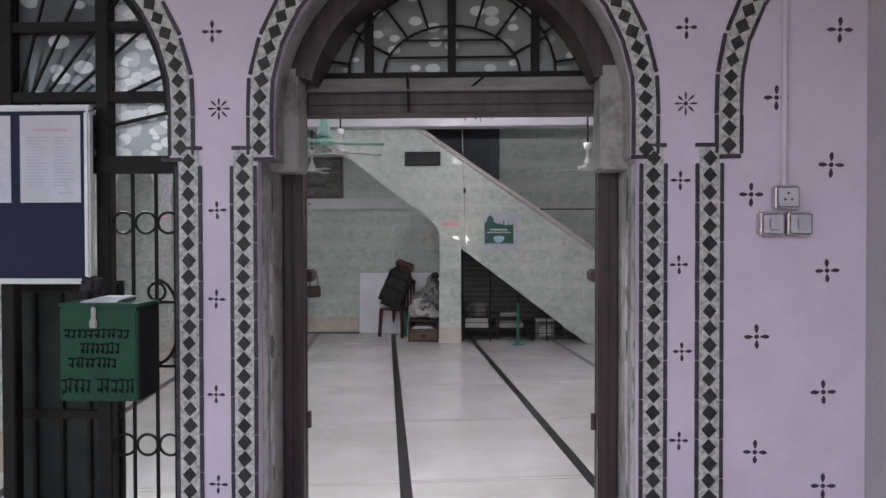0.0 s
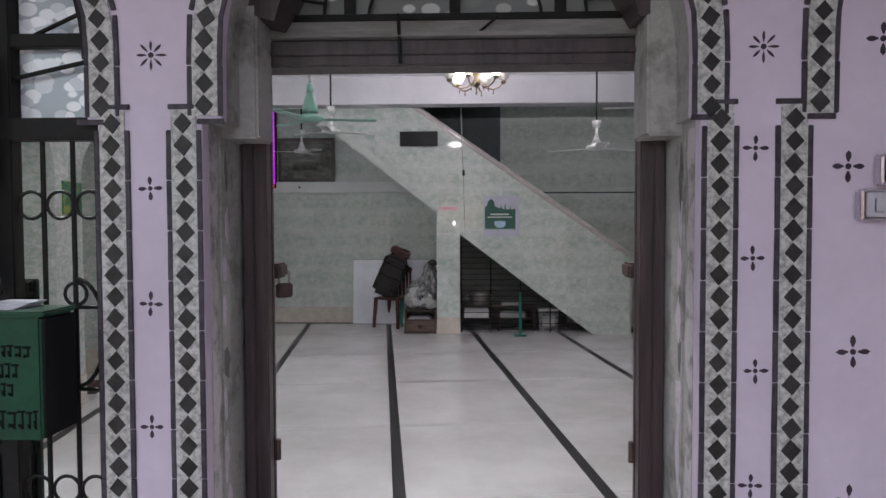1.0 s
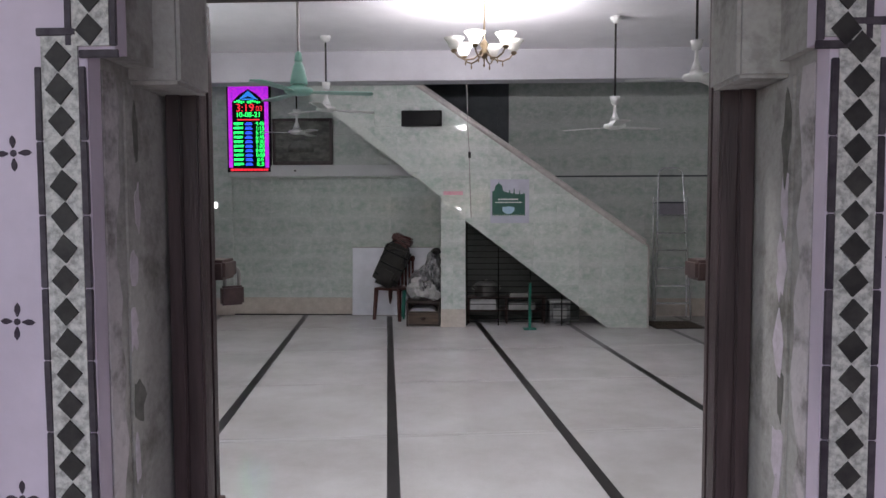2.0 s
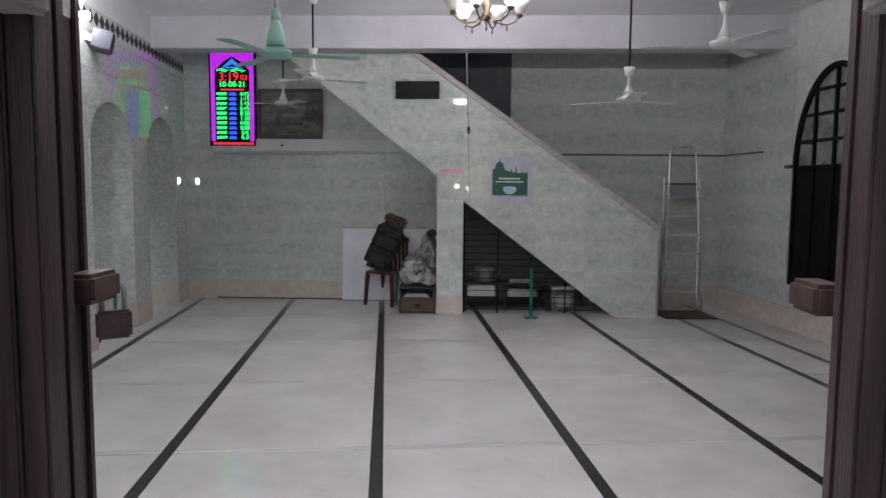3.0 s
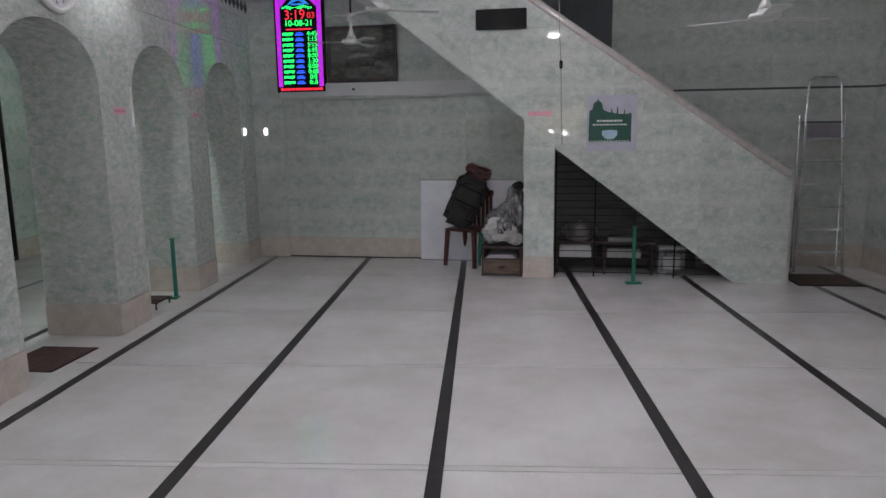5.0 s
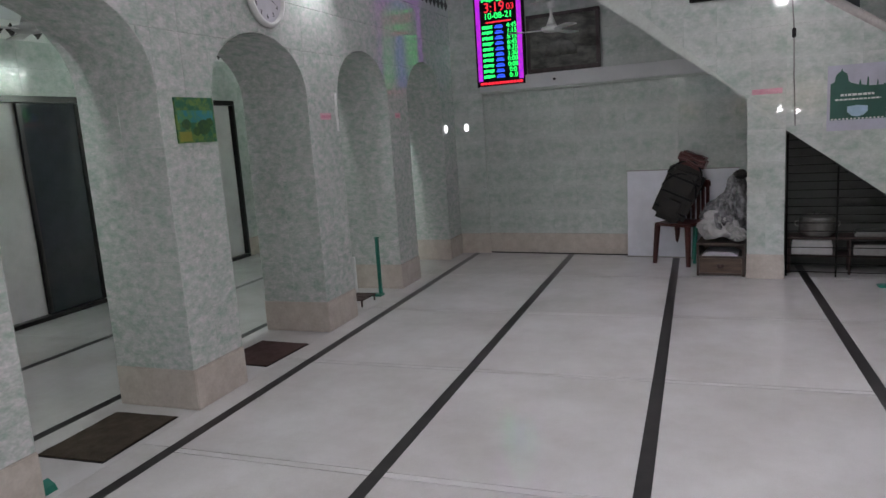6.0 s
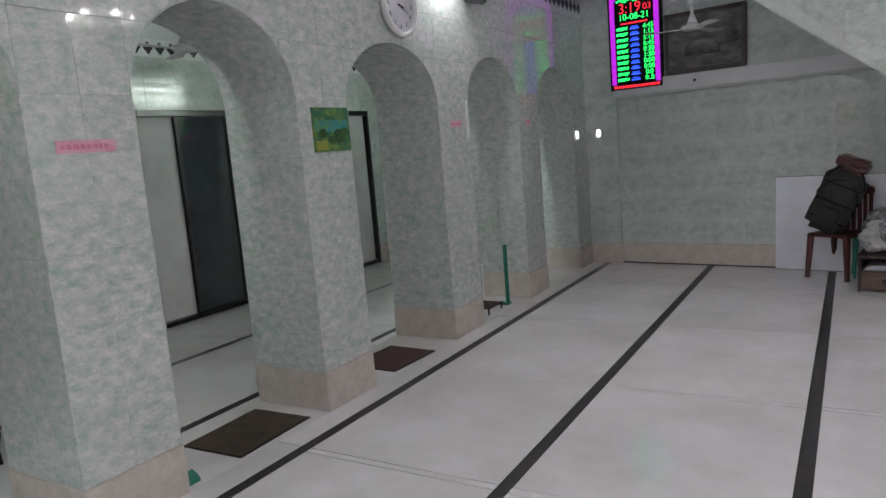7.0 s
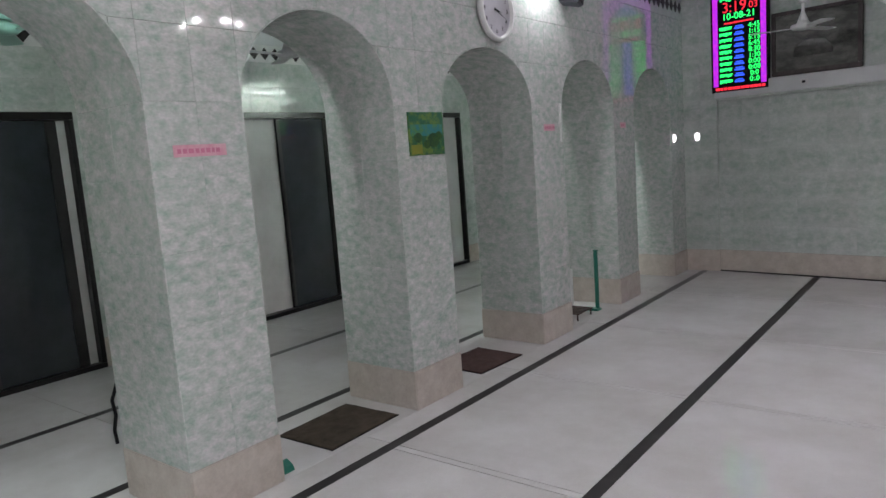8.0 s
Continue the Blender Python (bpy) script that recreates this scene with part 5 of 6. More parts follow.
ben = thing("low_bench", pose(0, 10.62, 0), "low metal bench stacked under the stair", "bench")
part("top", box(B(), (0.20, -0.15, 0.345), (1.30, 0.15, 0.37), 0.005), M_RUST, ben)
for x in (0.212, 0.74, 1.26):
    for y in (-0.12, 0.12):
        part("leg", rod(B(), (x, y, 0), (x, y, 0.344), 0.013, 8), M_RUST, ben)
part("shelf", box(B(), (0.226, -0.13, 0.172), (1.247, 0.13, 0.187), 0.003), M_RUST, ben)
pot = thing("cooking_pot", pose(0.46, 10.60, 0.371), "dull aluminium cooking pot with a lid", "pot")
part("pot_body", lathe(B(), [(0.12, 0.0), (0.155, 0.03), (0.16, 0.16), (0.165, 0.165)]), M_STEEL, pot)
part("lid", lathe(B(), [(0.166, 0.167), (0.12, 0.20), (0.02, 0.215), (0.02, 0.235), (0.001, 0.238)]), M_STEEL, pot)
for s in (-1, 1):
    part("pot_handle", ring(B(), (s * 0.17, 0, 0.12), 0.028, 0.006, 12), M_STEEL, pot)
for x, z, w, h2, mat, lab in ((0.235, 0.188, 0.36, 0.145, M_OFF, "white carton on the bench shelf"), (0.78, 0.371, 0.30, 0.05, M_STEEL, "flat metal tray on the bench"), (0.77, 0.188, 0.37, 0.10, M_CLOTH_W, "folded white cloth on the bench shelf")):
    cbx = thing("carton" if mat is M_OFF else "tray" if mat is M_STEEL else "folded_cloth", pose(x, 10.52, z), lab, "box" if mat is M_OFF else "tray" if mat is M_STEEL else "cloth")
    part("base", box(B(), (0, 0, 0), (w, 0.2, h2 * 0.7), 0.006), mat, cbx)
    part("top", box(B(), (0.008, 0.008, h2 * 0.7 + 0.001), (w - 0.008, 0.192, h2), 0.006), mat, cbx)
jar = thing("glass_case", pose(1.33, 10.46, 0), "small box of pale goods under the stair", "box")
part("case", box(B(), (0, 0, 0), (0.28, 0.22, 0.30), 0.01), M_CLOTH, jar)
part("lid", box(B(), (-0.006, -0.006, 0.301), (0.286, 0.226, 0.325), 0.006), M_OFF, jar)
part("label", box(B(), (0.05, -0.003, 0.08), (0.23, -0.0005, 0.22)), M_CLOTH_W, jar)
green_post((1.02 * CG + 10.03 * SG), (-1.02 * SG + 10.03 * CG), 0.60, "teal green plastic post before the storage grille")

# ---- step ladder ----
ld = thing("step_ladder", pose(0, 0, 0), "folded aluminium step ladder leaning in the corner", "ladder")
LB, LT = 10.85, 11.12
def rail_pt(x, z):
    return (x, LB + (LT - LB) * z / 2.2, z)


for x0, x1 in ((2.86, 2.955), (3.37, 3.30)):
    part("rail", chain(B(), [rail_pt(x0, 0.0), rail_pt(x1, 2.05)], 0.016, 10), M_LADDER, ld)
bm = B()
chain(bm, [rail_pt(2.955, 2.05), rail_pt(2.97, 2.13), rail_pt(3.02, 2.17), rail_pt(3.235, 2.17), rail_pt(3.285, 2.13), rail_pt(3.30, 2.05)], 0.015, 10)
part("top_hoop", bm, M_LADDER, ld)
for i in range(6):
    z = 0.24 + 0.25 * i
    xa, xb = 2.86 + 0.095 * z / 2.05, 3.37 - 0.07 * z / 2.05
    p = rail_pt(xa, z)
    part("tread", box(B(), (xa, p[1] - 0.045, z - 0.012), (xb, p[1] + 0.03, z + 0.012), 0.004), M_LADDER, ld)
part("platform", box(B(), (2.95, LB + 0.18, 1.66), (3.31, LB + 0.42, 1.685), 0.006), M_SPEAKER, ld, "grey platform plate")
part("platform_guard", box(B(), (2.955, LB + 0.195, 1.50), (3.305, LB + 0.205, 1.655), 0.004), M_GUARD, ld, "lilac grey guard plate")
for x in (2.90, 3.38):
    part("back_leg", rod(B(), (x, 11.10, 0.0), (x, 11.16, 1.75), 0.014, 8), M_LADDER, ld)
mt = thing("doormat", pose(3.0, 10.42, 0, 0, 0, 4), "dark doormat at the foot of the stair", "doormat", group="doormats")
part("coir_pad", box(B(), (-0.32, -0.28, 0.001), (0.32, 0.28, 0.012), 0.004), M_MAT, mt)
part("rim", box(B(), (-0.335, -0.295, 0.0004), (0.335, 0.295, 0.006), 0.002), M_BLACK, mt)

# ---- ceiling fans ----
def ceiling_fan(x, y, hub, colour, turn_deg, lab, length=0.56, group="ceiling fans"):
    f = thing("ceiling_fan", pose(x, y, 0, 0, 0, turn_deg), lab, "ceiling fan", group=group)
    part("canopy", lathe(B(), [(0.06, CEIL - 0.001), (0.055, CEIL - 0.04), (0.018, CEIL - 0.075)], seg=18), colour, f)
    part("downrod", rod(B(), (0, 0, hub + 0.22), (0, 0, CEIL - 0.06), 0.011), M_IRON if colour is M_WHITE else M_STEEL if colour is M_FANGREEN else colour, f)
    part("coupling", lathe(B(), [(0.012, hub + 0.318), (0.054, hub + 0.31), (0.037, hub + 0.236), (0.016, hub + 0.228)] if colour is not M_FANGREEN else [(0.012, hub + 0.318), (0.026, hub + 0.30), (0.034, hub + 0.24), (0.02, hub + 0.236)], seg=18), colour, f)
    part("neck", lathe(B(), [(0.014, hub + 0.228), (0.016, hub + 0.15), (0.034, hub + 0.10), (0.052, hub + 0.055)] if colour is not M_FANGREEN else [(0.026, hub + 0.235), (0.042, hub + 0.20), (0.066, hub + 0.10), (0.07, hub + 0.055)], seg=18), colour, f)
    part("motor", lathe(B(), [(0.05, hub + 0.055), (0.062, hub + 0.032), (0.108, hub + 0.024), (0.118, hub + 0.0), (0.09, hub - 0.022), (0.02, hub - 0.032)], seg=28), colour, f)
    for k in range(3):
        a = radians(120 * k)
        ca, sa = math.cos(a), math.sin(a)
        bm = B()
        pts2 = [(0.10, -0.02), (0.18, -0.055), (length, -0.075), (length + 0.03, -0.04), (length + 0.03, 0.04), (length, 0.06), (0.18, 0.045), (0.10, 0.02)]
        prism(bm, pts2, hub - 0.008, hub - 0.003, "z")
        for q in bm.verts:
            q.co.z += -0.05 * q.co.y
            q.co = Vector((q.co.x * ca - q.co.y * sa, q.co.x * sa + q.co.y * ca, q.co.z))
        part("blade", bm, colour, f)
    return f


ceiling_fan(-1.13, 6.5, 2.53, M_FANGREEN, 12, "mint green enamel ceiling fan at rest")
ceiling_fan(-1.44, 9.05, 2.755, M_WHITE, 30, "white ceiling fan on a black rod, at rest")
ceiling_fan(1.77, 8.4, 2.455, M_WHITE, 28, "white ceiling fan on a long black rod, at rest")
ceiling_fan(-2.17, 10.55, 2.66, M_WHITE, 75, "white ceiling fan over the far bay, at rest", 0.45)
ceiling_fan(2.17, 7.0, 2.70, M_WHITE, 50, "white ceiling fan near the side window, at rest")
for u, v, mt2 in ((-4.3, 7.05, M_OFF), (-4.3, 4.75, M_FANGREEN)):
    p = G @ Vector((u, v, 0))
    ceiling_fan(p.x, p.y, 2.64, mt2, 40, "glossy ceiling fan in the side aisle, at rest", 0.5)


# ================= outside: the entrance wall =================
# ---- tile borders round the arches ----
def strip_along(bm, pts, half, y0, y1):
    """A flat band of half width along a line of points in the wall plane."""
    left, right = [], []
    for i, p in enumerate(pts):
        a, b = pts[max(0, i - 1)], pts[min(len(pts) - 1, i + 1)]
        d = Vector((b[0] - a[0], b[1] - a[1])).normalized()
        nrm = Vector((-d.y, d.x))
        left.append((p[0] + nrm.x * half, p[1] + nrm.y * half))
        right.append((p[0] - nrm.x * half, p[1] - nrm.y * half))
    for i in range(len(pts) - 1):
        prism(bm, [left[i], left[i + 1], right[i + 1], right[i]], y0, y1)
    return bm


def along(pts, step, start=0.0):
    """Points and headings at even steps along a line."""
    out, need = [], start
    for a, b in zip(pts, pts[1:]):
        d = math.hypot(b[0] - a[0], b[1] - a[1])
        while need <= d:
            k = need / d
            out.append((a[0] + k * (b[0] - a[0]), a[1] + k * (b[1] - a[1]), math.atan2(b[1] - a[1], b[0] - a[0])))
            need += step
        need -= d
    return out


bm = B()
prism(bm, [(0, -0.0265), (0.0295, 0), (0, 0.0265), (-0.0295, 0)], -0.004, 0.0)
DIAMOND = mesh_of("diamond_tile", bm, M_DIAMOND)
bm = B()
box(bm, (-0.0705, -0.006, -0.0076), (0.0705, 0.0, 0.0076), 0.002)
EDGE_BAR = mesh_of("edge_tile", bm, M_EDGE)
rng = random.Random(4)


def tile_border(pts, half=0.036, skip=(), lift=0.0):
    """Pale chip-tile band with dark diamonds and dark edge tiles, on the entrance wall."""
    part("tile_band", strip_along(B(), pts, half, FACADE - 0.005 - lift, FACADE + 0.001 + lift), M_CHIP, facade, "pale speckled tile band")
    for x, z, a in along(pts, 0.0615, 0.03):
        s = rng.uniform(0.92, 1.05)
        ob = piece("diamond_tile", DIAMOND, facade, pose(x + rng.uniform(-0.002, 0.002), FACADE - 0.005, z, 0, -math.degrees(a) + rng.uniform(-5, 5), 0))
        ob.scale = (s, 1, s)
    for side in (-1, 1):
        for x, z, a in along(pts, 0.143, 0.07):
            if (side, round(z, 1)) in skip:
                continue
            ox, oz = -math.sin(a) * side * (half + 0.0076), math.cos(a) * side * (half + 0.0076)
            piece("edge_tile", EDGE_BAR, facade, pose(x + ox, FACADE, z + oz, 0, -math.degrees(a) + rng.uniform(-0.6, 0.6), 0))


def arch_line(c, r, a0, a1, n=26):
    return [(c + r * math.cos(radians(a0 + (a1 - a0) * i / n)), A_SPRING + r * math.sin(radians(a0 + (a1 - a0) * i / n))) for i in range(n + 1)]


BM_R = 0.705                                   # middle of the band over the step
BM_L = 0.768                                   # middle of the band below the step
# doorway
tile_border([(DOOR_C - BM_L, 0.0), (DOOR_C - BM_L, 1.915)])
tile_border([(DOOR_C + BM_L - 0.035, 0.0), (DOOR_C + BM_L - 0.035, 1.915)])
tile_border([(DOOR_C - BM_R, 1.895)] + arch_line(DOOR_C, BM_R, 180, 0, 44) + [(DOOR_C + BM_R, 1.895)], lift=0.0008)
# grille window, the side next to the door
tile_border([(WIN_C + 0.731, 0.0), (WIN_C + 0.731, 1.915)])
tile_border([(WIN_C + BM_R, 1.895)] + arch_line(WIN_C, BM_R, 0, 110, 30), lift=0.0008)
# blind arch
tile_border([(1.164, 0.0), (1.164, 1.915)])
tile_border([(1.232, 1.89)] + [(1.937 + BM_R * math.cos(radians(a)), 2.10 + BM_R * math.sin(radians(a))) for a in range(180, 107, -4)], lift=0.0008)
# short caps at the steps
for x in (DOOR_C - BM_L - 0.005, WIN_C + 0.745, DOOR_C + BM_L - 0.027, 1.150):
    ob = piece("edge_tile", EDGE_BAR, facade, pose(x, FACADE - 0.0015, 1.922))
    ob.scale = (0.55, 1, 1)
for x in (DOOR_C - 0.69, DOOR_C + 0.69, 1.235, WIN_C + 0.67):
    ob = piece("edge_tile", EDGE_BAR, facade, pose(x, FACADE - 0.0015, 1.880))
    ob.scale = (0.55, 1, 1)

# painted motifs
def petal(bm, x, z, ang, r0, r1, w):
    d, nn = Vector((math.cos(ang), math.sin(ang))), Vector((-math.sin(ang), math.cos(ang)))
    pts = []
    for k, s in ((0.0, 0.25), (0.45, 1.0), (0.75, 0.85), (1.0, 0.0), (0.75, -0.85), (0.45, -1.0), (0.0, -0.25)):
        p = Vector((x, z)) + d * (r0 + (r1 - r0) * k) + nn * w * s
        pts.append((p.x, p.y))
    prism(bm, pts, FACADE - 0.0012, FACADE + 0.001)


def motif(x, z, n, size, turn=0.0):
    bm = B()
    for k in range(n):
        petal(bm, x, z, math.pi / 2 + turn + 2 * math.pi * k / n, size * 0.28, size * rng.uniform(0.92, 1.06), size * (0.17 if n == 4 else 0.09))
    pts = [(x + size * 0.19 * math.cos(a * math.pi / 4), z + size * 0.19 * math.sin(a * math.pi / 4)) for a in range(8)]
    prism(bm, pts, FACADE - 0.0012, FACADE + 0.001)
    part("painted_motif", bm, M_MOTIF, facade)


for x, z in ((-0.638, 1.692), (-0.643, 1.362), (-0.646, 1.006), (-0.640, 0.67), (-0.645, 0.33), (1.060, 1.795), (1.056, 1.490), (1.067, 1.175), (1.058, 0.85), (1.06, 0.53), (1.06, 0.2)):
    motif(x, z, 4, 0.036, rng.uniform(-0.06, 0.06))
for x, z in ((-0.652, 2.352), (1.080, 2.345)):
    motif(x, z, 4, 0.042)
for x, z in ((-0.629, 2.068), (1.078, 2.072)):
    motif(x, z, 8, 0.044)
for x, z in ((1.312, 1.743), (1.594, 1.848), (1.334, 1.229), (1.582, 1.468), (1.572, 1.03), (1.330, 0.81), (1.572, 0.69), (1.622, 2.33), (1.40, 2.09), (1.33, 0.4), (1.57, 0.3)):
    motif(x, z, 4, 0.046, rng.uniform(-0.05, 0.05))

# ---- doorway: timber frame, fanlight ----
JL, JR, FY = -0.394, 0.824, 2.555              # inner edges of the frame, its outer face
door = thing("door_frame", pose(0, 0, 0), "dark brown timber door frame with an iron fanlight", "door frame", kind="structure")
for s, x in ((-1, JL), (1, JR)):
    bm = B()
    box(bm, (x, FY, 0), (x + s * 0.074, FY + 0.055, 2.10), 0.005)
    part("jamb", bm, M_WOOD, door)
    bm = B()
    box(bm, (x, FY + 0.057, 0), (x + s * 0.052, FY + 0.088, 2.085), 0.006)
    box(bm, (x + s * 0.040, FY - 0.012, 0), (x + s * 0.076, FY - 0.001, 2.085), 0.004)
    part("door_stile", bm, M_WOOD, door, "edge of the opened door leaf")
part("lintel", box(B(), (JL - 0.1, FY, 2.10), (JR + 0.1, FY + 0.12, 2.185), 0.005), M_WOOD, door)
bm = B()
box(bm, (JL - 0.1, FY - 0.012, 2.135), (JR + 0.1, FY - 0.001, 2.150), 0.003)
part("moulding", bm, M_WOOD, door)
bm = B()
prism(bm, [(FY - 0.03, 2.188), (FY + 0.12, 2.188), (FY + 0.12, 2.25), (FY + 0.02, 2.25)], JL - 0.1, JR + 0.1, "x")
part("transom_ledge", bm, M_LEDGE, door, "worn whitish ledge over the lintel")
bm = B()
box(bm, (JL - 0.105, FY + 0.092, 0.01), (JL - 0.051, FY + 0.222, 2.085), 0.006)
for y in (0.10, 0.145, 0.19):
    box(bm, (JL - 0.058, FY + y, 0.01), (JL - 0.044, FY + y + 0.018, 2.08), 0.003)
part("door_leaf", bm, M_WOOD, door, "moulded edge of the opened door leaf")
# cement blocks at the springing, beside the frame
for s, x in ((-1, JL), (1, JR)):
    solid("cement_block", box(B(), (x - s * 0.02, FACADE + 0.16, 1.852), (x + s * 0.20, FY + 0.02, 2.26), 0.008), M_CEMENT, "rough cement springer block beside the door frame", "block", "structure")
    bm = B()
    face = x + s * (0.086 if s < 0 else 0.0805)
    box(bm, (face, FACADE + 0.13, 0), (x + s * 0.16, FY + 0.12, 1.85))
    rev = solid("cement_reveal", bm, M_CEMENT, "patched grey cement door reveal with flaking paint", "reveal", "structure")
    for k in range(13):
        y, z = FACADE + rng.uniform(0.135, 0.175), 0.08 + 0.135 * k + rng.uniform(-0.05, 0.05)
        ry, rz = rng.uniform(0.012, 0.03), rng.uniform(0.05, 0.14)
        flake = [(y + ry * rng.uniform(0.45, 1.1) * math.cos(a * math.pi / 6), z + rz * rng.uniform(0.45, 1.1) * math.sin(a * math.pi / 6)) for a in range(12)]
        flake = [(min(max(p, FACADE + 0.131), FY - 0.001), max(q, 0.003)) for p, q in flake]
        th = 0.0006 + 0.00007 * k
        part("paint_flake" if k % 4 else "dark_stain", prism(B(), flake, face - s * th, face + s * 0.001, "x") or bm, M_FLAKE if k % 4 else M_MOULD, rev)
# peeling lilac paint on the outer part of the door reveals
for s, c in ((-1, DOOR_C - LOW), (1, DOOR_C + LOW - 0.035)):
    edge = [(FACADE + 0.047, 0.0), (FACADE + 0.047, 1.86)]
    n = 24
    for i in range(n + 1):
        edge.append((FACADE + 0.10 + 0.05 * noise.noise((i * 0.55, s * 3.0, 0)) + rng.uniform(-0.006, 0.006), 1.86 * (1 - i / n)))
    bm = B()
    prism(bm, edge, c - s * 0.003, c + s * 0.001, "x")
    part("peeling_paint", bm, M_WORN, facade, "peeling whitish plaster on the reveal")
# fanlight
FZ, FC = 2.262, 0.225
part("fan_sill", box(B(), (JL - 0.1, FY + 0.02, 2.252), (JR + 0.1, FY + 0.06, 2.275), 0.003), M_IRON, door)
for x in (FC - 0.345, FC, FC + 0.345):
    part("mullion", box(B(), (x - 0.017, FY + 0.02, 2.27), (x + 0.017, FY + 0.055, FZ + 0.5), 0.003), M_IRON, door)
bm = B()
IA, IB, OA, OB = 0.283, 0.205, 0.43, 0.37
for a, b in ((IA, IB), (OA, OB)):
    chain(bm, [(FC + a * math.cos(radians(t)), FY + 0.03, FZ + b * math.sin(radians(t))) for t in range(0, 181, 9)], 0.0055, 6)
for t in (25, 50, 70, 110, 130, 155):
    ct, st = math.cos(radians(t)), math.sin(radians(t))
    chain(bm, [(FC + IA * ct, FY + 0.03, FZ + IB * st), (FC + OA * ct, FY + 0.03, FZ + OB * st)], 0.0055, 6)
for t in (8, 28, 48, 132, 152, 172):
    ct, st = math.cos(radians(t)), math.sin(radians(t))
    chain(bm, [(FC + OA * ct, FY + 0.03, FZ + OB * st), (FC + 0.66 * ct, FY + 0.03, FZ + 0.6 * st)], 0.0055, 6)
for z in (0.075, 0.145):
    w = IA * math.sqrt(1 - (z / IB) ** 2)
    chain(bm, [(FC - w, FY + 0.03, FZ + z), (FC + w, FY + 0.03, FZ + z)], 0.005, 6)
part("fan_bars", bm, M_IRON, door, "wrought iron sunburst bars")
bm = B()
prism(bm, [(FC - 0.66, FZ)] + [(FC - 0.66 * math.cos(math.pi * i / 24), A_SPRING + 0.66 * math.sin(math.pi * i / 24)) for i in range(5, 20)] + [(FC + 0.66, FZ)], FY + 0.058, FY + 0.064)
part("pane", bm, M_GLASSPAT, door, "smoky glass printed with pale leaves")
bm = B()
strip_along(bm, arch_line(DOOR_C, 0.612, 166, 14, 34), 0.045, FY - 0.15, FY + 0.07)
part("arch_frame", bm, M_WOOD, door)
# hasps and padlock
for s, x in ((-1, JL), (1, JR)):
    hasp = part("hasp", box(B(), (x - s * 0.012, FY + 0.115, 1.400), (x + s * 0.045, FY + 0.215, 1.452), 0.008), M_RUST, door, "brown painted hasp")
    part("lower_bolt", rod(B(), (x - s * 0.006, FY + 0.075, 0.78), (x - s * 0.006, FY + 0.075, 0.85), 0.011), M_RUST, door)
lock = thing("padlock", pose(JL + 0.000, FY + 0.205, 1.325, 0, 0, 35), "brown steel padlock hanging open from the hasp", "padlock")
part("lock_body", box(B(), (-0.030, -0.011, 0.0), (0.030, 0.011, 0.052), 0.005), M_RUST, lock)
bm = B()
bent_bar(bm, [(-0.019, 0, 0.05)] + [(0.019 * math.cos(radians(180 - t)), 0, 0.085 + 0.016 * math.sin(radians(t))) for t in range(0, 181, 20)] + [(0.019, 0, 0.05)], 0.005, 8)
part("shackle", bm, M_STEEL, lock)

# ---- grille window ----
win = thing("window_1", pose(0, 0, 0), "black iron grille window with leaf-patterned panes above", "window", kind="structure")
WY = FACADE + 0.055
wl, wr = WIN_C - 0.67, WIN_C + 0.675
part("window_sill_bar", box(B(), (wl, WY - 0.026, 1.835), (wr, WY + 0.026, 1.90), 0.004), M_IRON, win)
part("window_stile", box(B(), (-1.115, WY - 0.02, 0.0), (-1.062, WY + 0.03, 2.70), 0.004), M_IRON, win)
part("window_stile", box(B(), (-1.49, WY - 0.02, 0.0), (-1.437, WY + 0.03, 2.70), 0.004), M_IRON, win)
part("window_bar", box(B(), (wl, WY - 0.014, 2.105), (wr, WY + 0.02, 2.145), 0.004), M_IRON, win)
part("window_bar", box(B(), (wl, WY - 0.014, 2.37), (wr, WY + 0.02, 2.41), 0.004), M_IRON, win)
part("window_stile", box(B(), (wr - 0.02, WY - 0.02, 0.0), (wr + 0.012, WY + 0.02, 1.90), 0.004), M_IRON, win)
part("window_arch", strip_along(B(), arch_line(WIN_C, 0.645, 0, 180, 36), 0.018, WY - 0.02, WY + 0.03), M_IRON, win)
bm = B()
for t in (12, 24, 40, 52, 64, 75, 86, 98, 112, 130):
    ct, st = math.cos(radians(t)), math.sin(radians(t))
    chain(bm, [(WIN_C + 0.20 * ct, WY, 1.93 + 0.20 * st), (WIN_C + 0.80 * ct, WY, 1.93 + 0.80 * st)], 0.007, 6)
chain(bm, [(WIN_C + 0.2 * math.cos(radians(t)), WY, 1.93 + 0.2 * math.sin(radians(t))) for t in range(0, 181, 12)], 0.007, 6)
part("sunburst_bars", bm, M_IRON, win, "radiating iron bars")
bm = B()
prism(bm, [(WIN_C - 0.66, 1.89)] + [(WIN_C - 0.65 * math.cos(math.pi * i / 24), A_SPRING + 0.65 * math.sin(math.pi * i / 24)) for i in range(25)] + [(WIN_C + 0.66, 1.89)], WY + 0.035, WY + 0.04)
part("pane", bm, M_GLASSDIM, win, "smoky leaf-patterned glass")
# pane beside the door, with the sky's reflection painted as a paler tone
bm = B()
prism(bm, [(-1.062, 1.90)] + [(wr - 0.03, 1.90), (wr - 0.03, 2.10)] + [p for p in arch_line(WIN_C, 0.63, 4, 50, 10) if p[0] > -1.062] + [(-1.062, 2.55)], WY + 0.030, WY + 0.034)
part("pane", bm, M_GLASSLIT, win, "leaf-patterned glass with reflected daylight painted in")
GY = WY + 0.005
for x in (-0.985, -0.895):
    part("grille_bar", rod(B(), (x, GY, 0.0), (x, GY, 1.84), 0.0075, 8), M_IRON, win)
